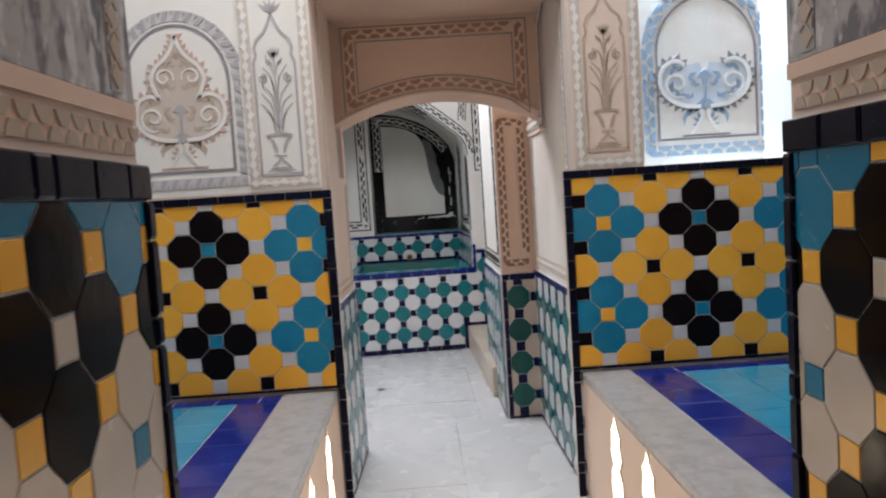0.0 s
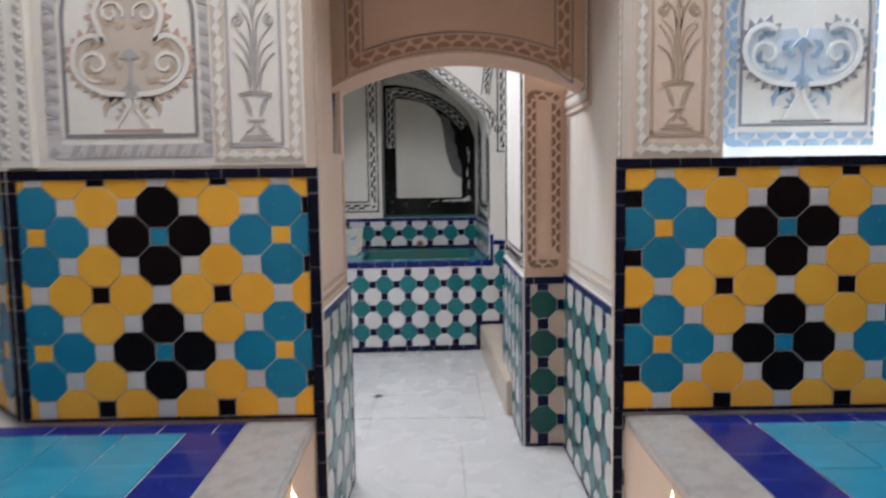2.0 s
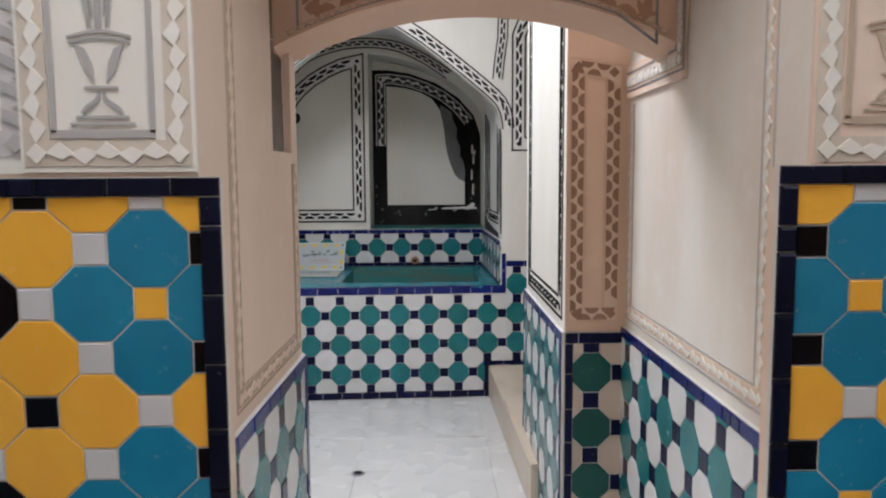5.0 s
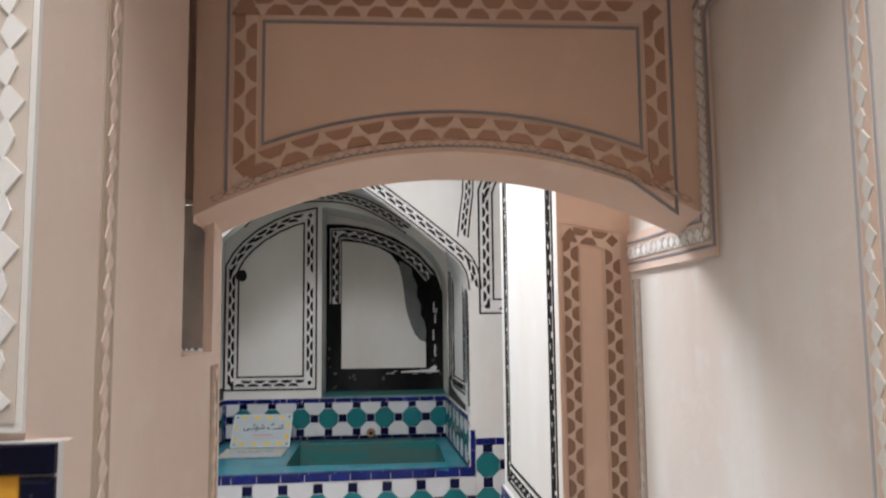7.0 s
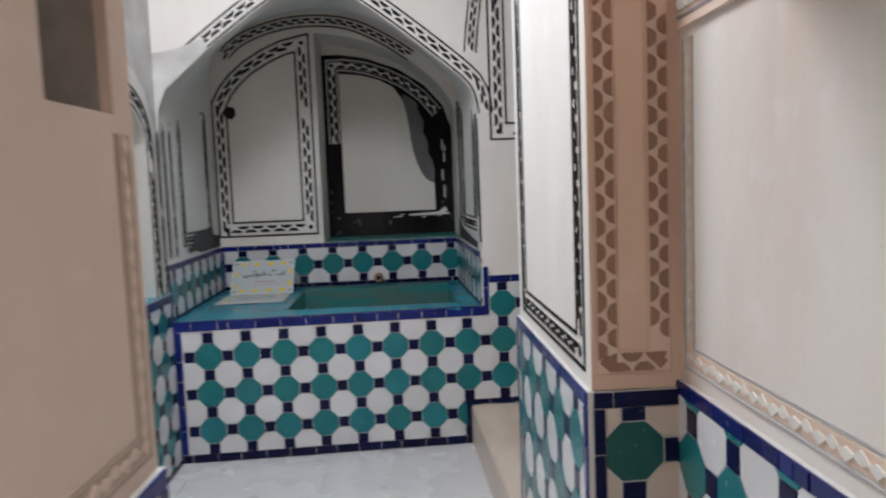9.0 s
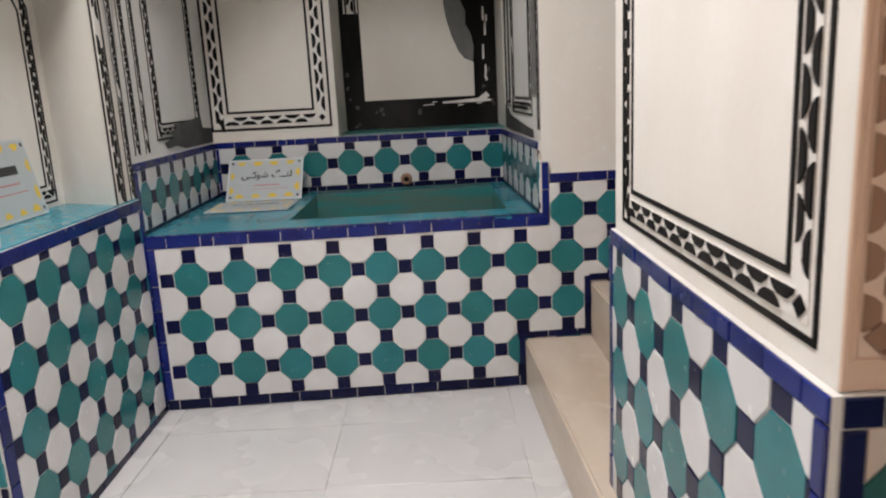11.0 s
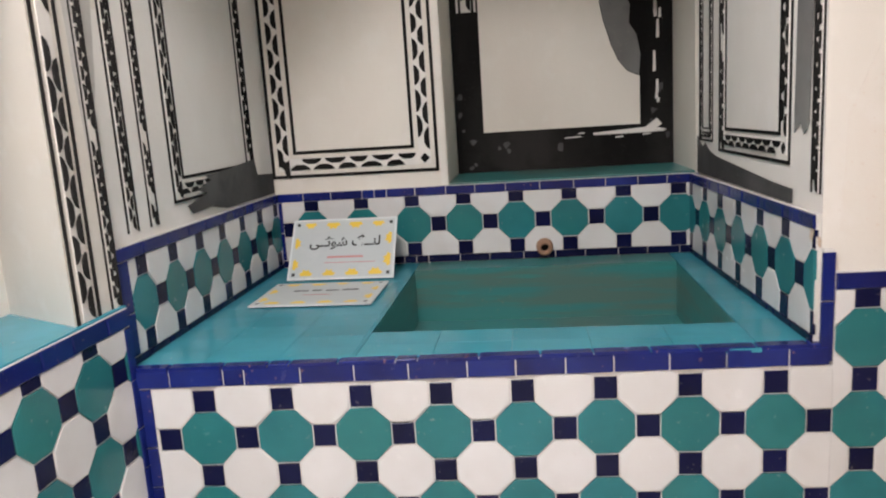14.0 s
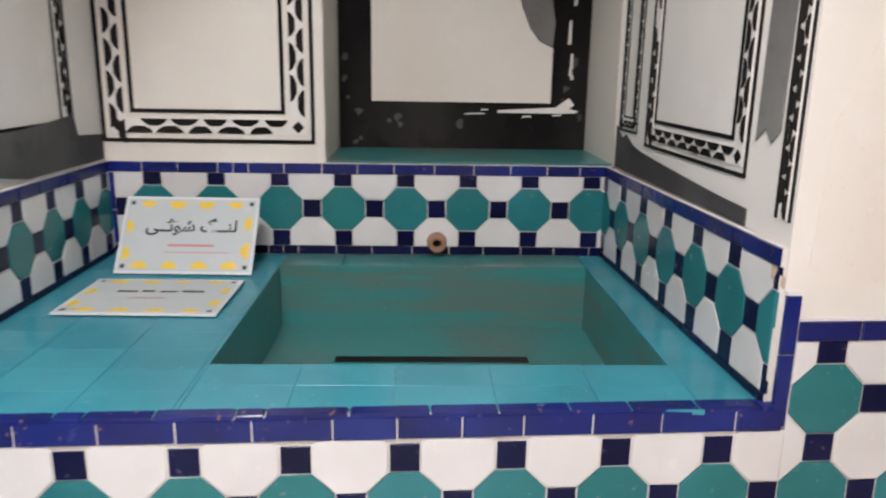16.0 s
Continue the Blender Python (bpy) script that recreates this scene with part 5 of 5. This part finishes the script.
# ---- floor of marble slabs ----
mf = Mat("white_marble_slabs", (0.66, 0.66, 0.665), 0.25)
mf.per_piece((0.61, 0.61, 0.615), (0.70, 0.70, 0.705))
mf.mix(mf.ramp(mf.noise(2.0, 3, (1.0, 0.5, 1)), 0.4, 0.8), (0.57, 0.565, 0.56), 0.5)
mf.bump(mf.noise(5.0, 2), 0.05, 0.002)
mf.rough(mf.noise(4.0, 2), 0.22, 0.32)
fl = bpy.data.objects["floor"]
tile_grid(fl, pose(XL - 0.02, -1.0, -0.0045), XR - XL + 0.04, 4.48, 0.58, 0.92, mf.m, 0.0007)
tile_grid(fl, pose(XL - 0.02, 3.48, -0.0045), XR - XL + 0.04, 1.0, 0.58, 1.0, mf.m, 0.0007)
tile_grid(fl, pose(-2.4, 4.48, -0.0045), 3.4, 2.2, 0.68, 0.47, mf.m, 0.0007)
drain = tagged(empty("floor_drain", pose(-0.347, 5.396, 0)), "small dark round floor drain in white marble", "drain")
bm = bmesh.new()
bmesh.ops.create_cone(bm, cap_ends=True, segments=24, radius1=0.034, radius2=0.030, depth=0.004)
part("drain_cover", bm, M_GREYLINE, drain, m=pose(-0.347, 5.396, 0.0015))
bm = bmesh.new()
bmesh.ops.create_cone(bm, cap_ends=True, segments=20, radius1=0.02, radius2=0.02, depth=0.003)
part("drain_hole", bm, M_SOOT, drain, m=pose(-0.347, 5.396, 0.0035))

# ---- things of the wash room ----
mt = plaster("fired_clay", (0.34, 0.20, 0.13), (0.25, 0.13, 0.08), (0.42, 0.28, 0.20), (1, 1, 1))
spout = tagged(empty("water_spout", pose(-0.10, YB, 0.787)), "stubby fired clay water spout stained with limescale", "spout")
bm = bmesh.new()
ring = [(0.034, 0.0), (0.030, 0.012), (0.029, 0.03), (0.027, 0.046), (0.019, 0.048), (0.015, 0.042), (0.014, 0.01)]
rows = []
for k in range(20):
    a = 2 * math.pi * k / 20
    rows.append([bm.verts.new((r * math.cos(a), r * math.sin(a), d)) for r, d in ring])
for k in range(20):
    for i in range(len(ring) - 1):
        bm.faces.new((rows[k][i], rows[(k + 1) % 20][i], rows[(k + 1) % 20][i + 1], rows[k][i + 1]))
part("spout_pipe", bm, mt, spout, m=PY(YB - 0.012) @ pose(-0.10, 0.785, 0), smooth=True)
bm = bmesh.new()
bmesh.ops.create_cone(bm, cap_ends=True, segments=16, radius1=0.0145, radius2=0.0145, depth=0.002)
part("spout_bore", bm, M_SOOT, spout, "dark bore", m=PY(YB - 0.012) @ pose(-0.10, 0.785, 0.012))

hole = tagged(empty("wall_hole", pose(-1.033, YB, 1.922)), "round dark pipe hole broken into the plaster border", "hole")
bm = bmesh.new()
rr = random.Random(3)
add_prism(bm, [(0.042 * rr.uniform(0.88, 1.08) * math.cos(2 * math.pi * k / 18), 0.042 * rr.uniform(0.88, 1.08) * math.sin(2 * math.pi * k / 18)) for k in range(18)], 0, 0.007)
part("hole_mouth", bm, M_SOOT, hole, m=PY(YB) @ pose(-1.033, 1.922, 0))

M_PAPER = plaster("printed_paper", (0.48, 0.525, 0.54), (0.43, 0.48, 0.50), (0.53, 0.56, 0.57), (1, 1, 1), 0.45)
M_BLOSSOM = plaster("printed_yellow", (0.78, 0.56, 0.07), (0.72, 0.48, 0.05), (0.82, 0.62, 0.12), (1, 1, 1), 0.45)
M_PRINT = plaster("black_print", (0.02, 0.02, 0.025), (0.03, 0.03, 0.03), (0.02, 0.02, 0.02), (1, 1, 1), 0.5)
M_RED = plaster("pink_print", (0.55, 0.22, 0.24), (0.5, 0.2, 0.2), (0.58, 0.26, 0.27), (1, 1, 1), 0.5)
M_EDGE = plaster("clear_acrylic_edge", (0.66, 0.70, 0.71), (0.61, 0.66, 0.68), (0.71, 0.74, 0.75), (1, 1, 1), 0.12)


def sign(m, w, h, label, words, heading=None, seed=1):
    """A thin printed board with yellow blossoms along its edge; local x along its foot, local y up its face."""
    ob = tagged(empty("information_sign", m), label, "sign", "printed signs")
    bm = bmesh.new()
    add_prism(bm, rect(0, w, 0, h), -0.003, 0.002, 0.001)
    part("acrylic_board", bm, M_EDGE, ob, "clear acrylic board", m=m)
    bm = bmesh.new()
    add_prism(bm, rect(0.008, w - 0.008, 0.008, h - 0.008), 0.002, 0.0026)
    part("paper", bm, M_PAPER, ob, m=m)
    rnd = random.Random(seed)
    spots = [(w * (i + 0.8) / 4.6, h - 0.016, -90) for i in range(4)] + [(w * (i + 0.8) / 4.6, 0.016, 90) for i in range(4)] + [(0.016, h * k, 0) for k in (0.25, 0.6)] + [(w - 0.016, h * k, 180) for k in (0.3, 0.65)]
    for x, y, a in spots:
        bm = bmesh.new()
        r = 0.028 * rnd.uniform(0.85, 1.1)
        pts = []
        for k in range(9):
            t = radians(a - 90 + 180 * k / 8)
            q = r * (1.0 if k % 2 else 0.72)
            pts.append((x + q * math.cos(t), y + q * math.sin(t)))
        add_prism(bm, pts, 0.0026, 0.0031)
        part("printed_blossom", bm, M_BLOSSOM, ob, m=m)
    bm = bmesh.new()
    for x, y in ((0.022, 0.022), (w - 0.022, 0.022), (0.022, h - 0.022), (w - 0.022, h - 0.022)):
        add_prism(bm, rect(x - 0.006, x + 0.006, y - 0.006, y + 0.006), 0.0026, 0.0032)
    tagged(part("corner_marks", bm, M_PRINT, ob, m=m), kind="stuff")
    if heading:
        cu = bpy.data.curves.new("heading", "FONT")
        cu.body, cu.size, cu.align_x, cu.extrude, cu.offset = heading, 0.052, "CENTER", 0.0003, 0.0013
        tmp = new("heading", cu)
        bpy.context.view_layer.update()
        me = bpy.data.meshes.new_from_object(tmp.evaluated_get(bpy.context.evaluated_depsgraph_get()))
        bpy.data.objects.remove(tmp)
        me.materials.clear()
        me.materials.append(M_PRINT)
        tx = new("heading", me)
        tx.parent = ob
        tx.matrix_parent_inverse = m.inverted()
        tx.matrix_basis = m @ pose(w * 0.52, h * 0.54, 0.0031)
    for k, (x0, x1, y, t, mat) in enumerate(words):
        bm = bmesh.new()
        add_prism(bm, rect(x0 * w, x1 * w, y * h - t / 2, y * h + t / 2), 0.0026, 0.0031)
        part("printed_line", bm, mat, ob, m=m)
    return ob


A = "\uFBFD\u0640\u0640\uFE8B\uFEEE\uFEB7 \uFB93\u0640\u0640\uFEE8\uFEDF"
sign(pose(-1.040, 7.505, 0.7445) @ pose(0, 0, 0, 54, 0, -1.5), 0.398, 0.247, "printed sign with yellow blossom border leaning on the tiles", [(0.36, 0.70, 0.36, 0.007, M_RED), (0.34, 0.82, 0.27, 0.0025, M_RED)], A, 1)
sign(pose(-1.045, 7.137, 0.7475) @ pose(0, 0, 0, 1.2, 0, -1), 0.398, 0.275, "printed sign with yellow blossom border lying flat on the basin", [(0.66, 0.80, 0.62, 0.014, M_PRINT), (0.52, 0.63, 0.61, 0.012, M_PRINT), (0.40, 0.48, 0.62, 0.014, M_PRINT), (0.24, 0.37, 0.61, 0.012, M_PRINT), (0.36, 0.6, 0.42, 0.006, M_RED)], None, 2)
sign(pose(-1.325, 5.90, ZS + 0.011) @ pose(0, 0, 0, 0, 0, 90) @ pose(0, 0, 0, 78, 0, 0), 0.398, 0.27, "printed sign with yellow blossom border leaning in the wall niche", [(0.25, 0.75, 0.62, 0.03, M_PRINT), (0.3, 0.72, 0.45, 0.006, M_RED), (0.3, 0.8, 0.34, 0.004, M_RED)], None, 3)

# brown rounded clay slab on the upper step
clay = plaster("brown_clay", (0.22, 0.115, 0.075), (0.16, 0.08, 0.05), (0.28, 0.16, 0.11), (1, 1, 1), 0.4)
slabt = tagged(empty("clay_slab", pose(1.3, 6.2, 0.63)), "brown rounded clay slab resting on the upper step", "slab")
bm = bmesh.new()
prof = [(0.965, 0.632), (0.962, 0.66), (0.972, 0.71), (0.995, 0.745), (1.04, 0.755), (1.5, 0.74), (1.6, 0.70), (1.6, 0.632)]
a = [bm.verts.new((x, 5.75, z)) for x, z in prof]
b = [bm.verts.new((x, 6.63, z)) for x, z in prof]
bm.faces.new(a)
bm.faces.new(b)
for i in range(len(prof)):
    bm.faces.new((a[i], a[(i + 1) % len(prof)], b[(i + 1) % len(prof)], b[i]))
part("slab_body", bm, clay, slabt)
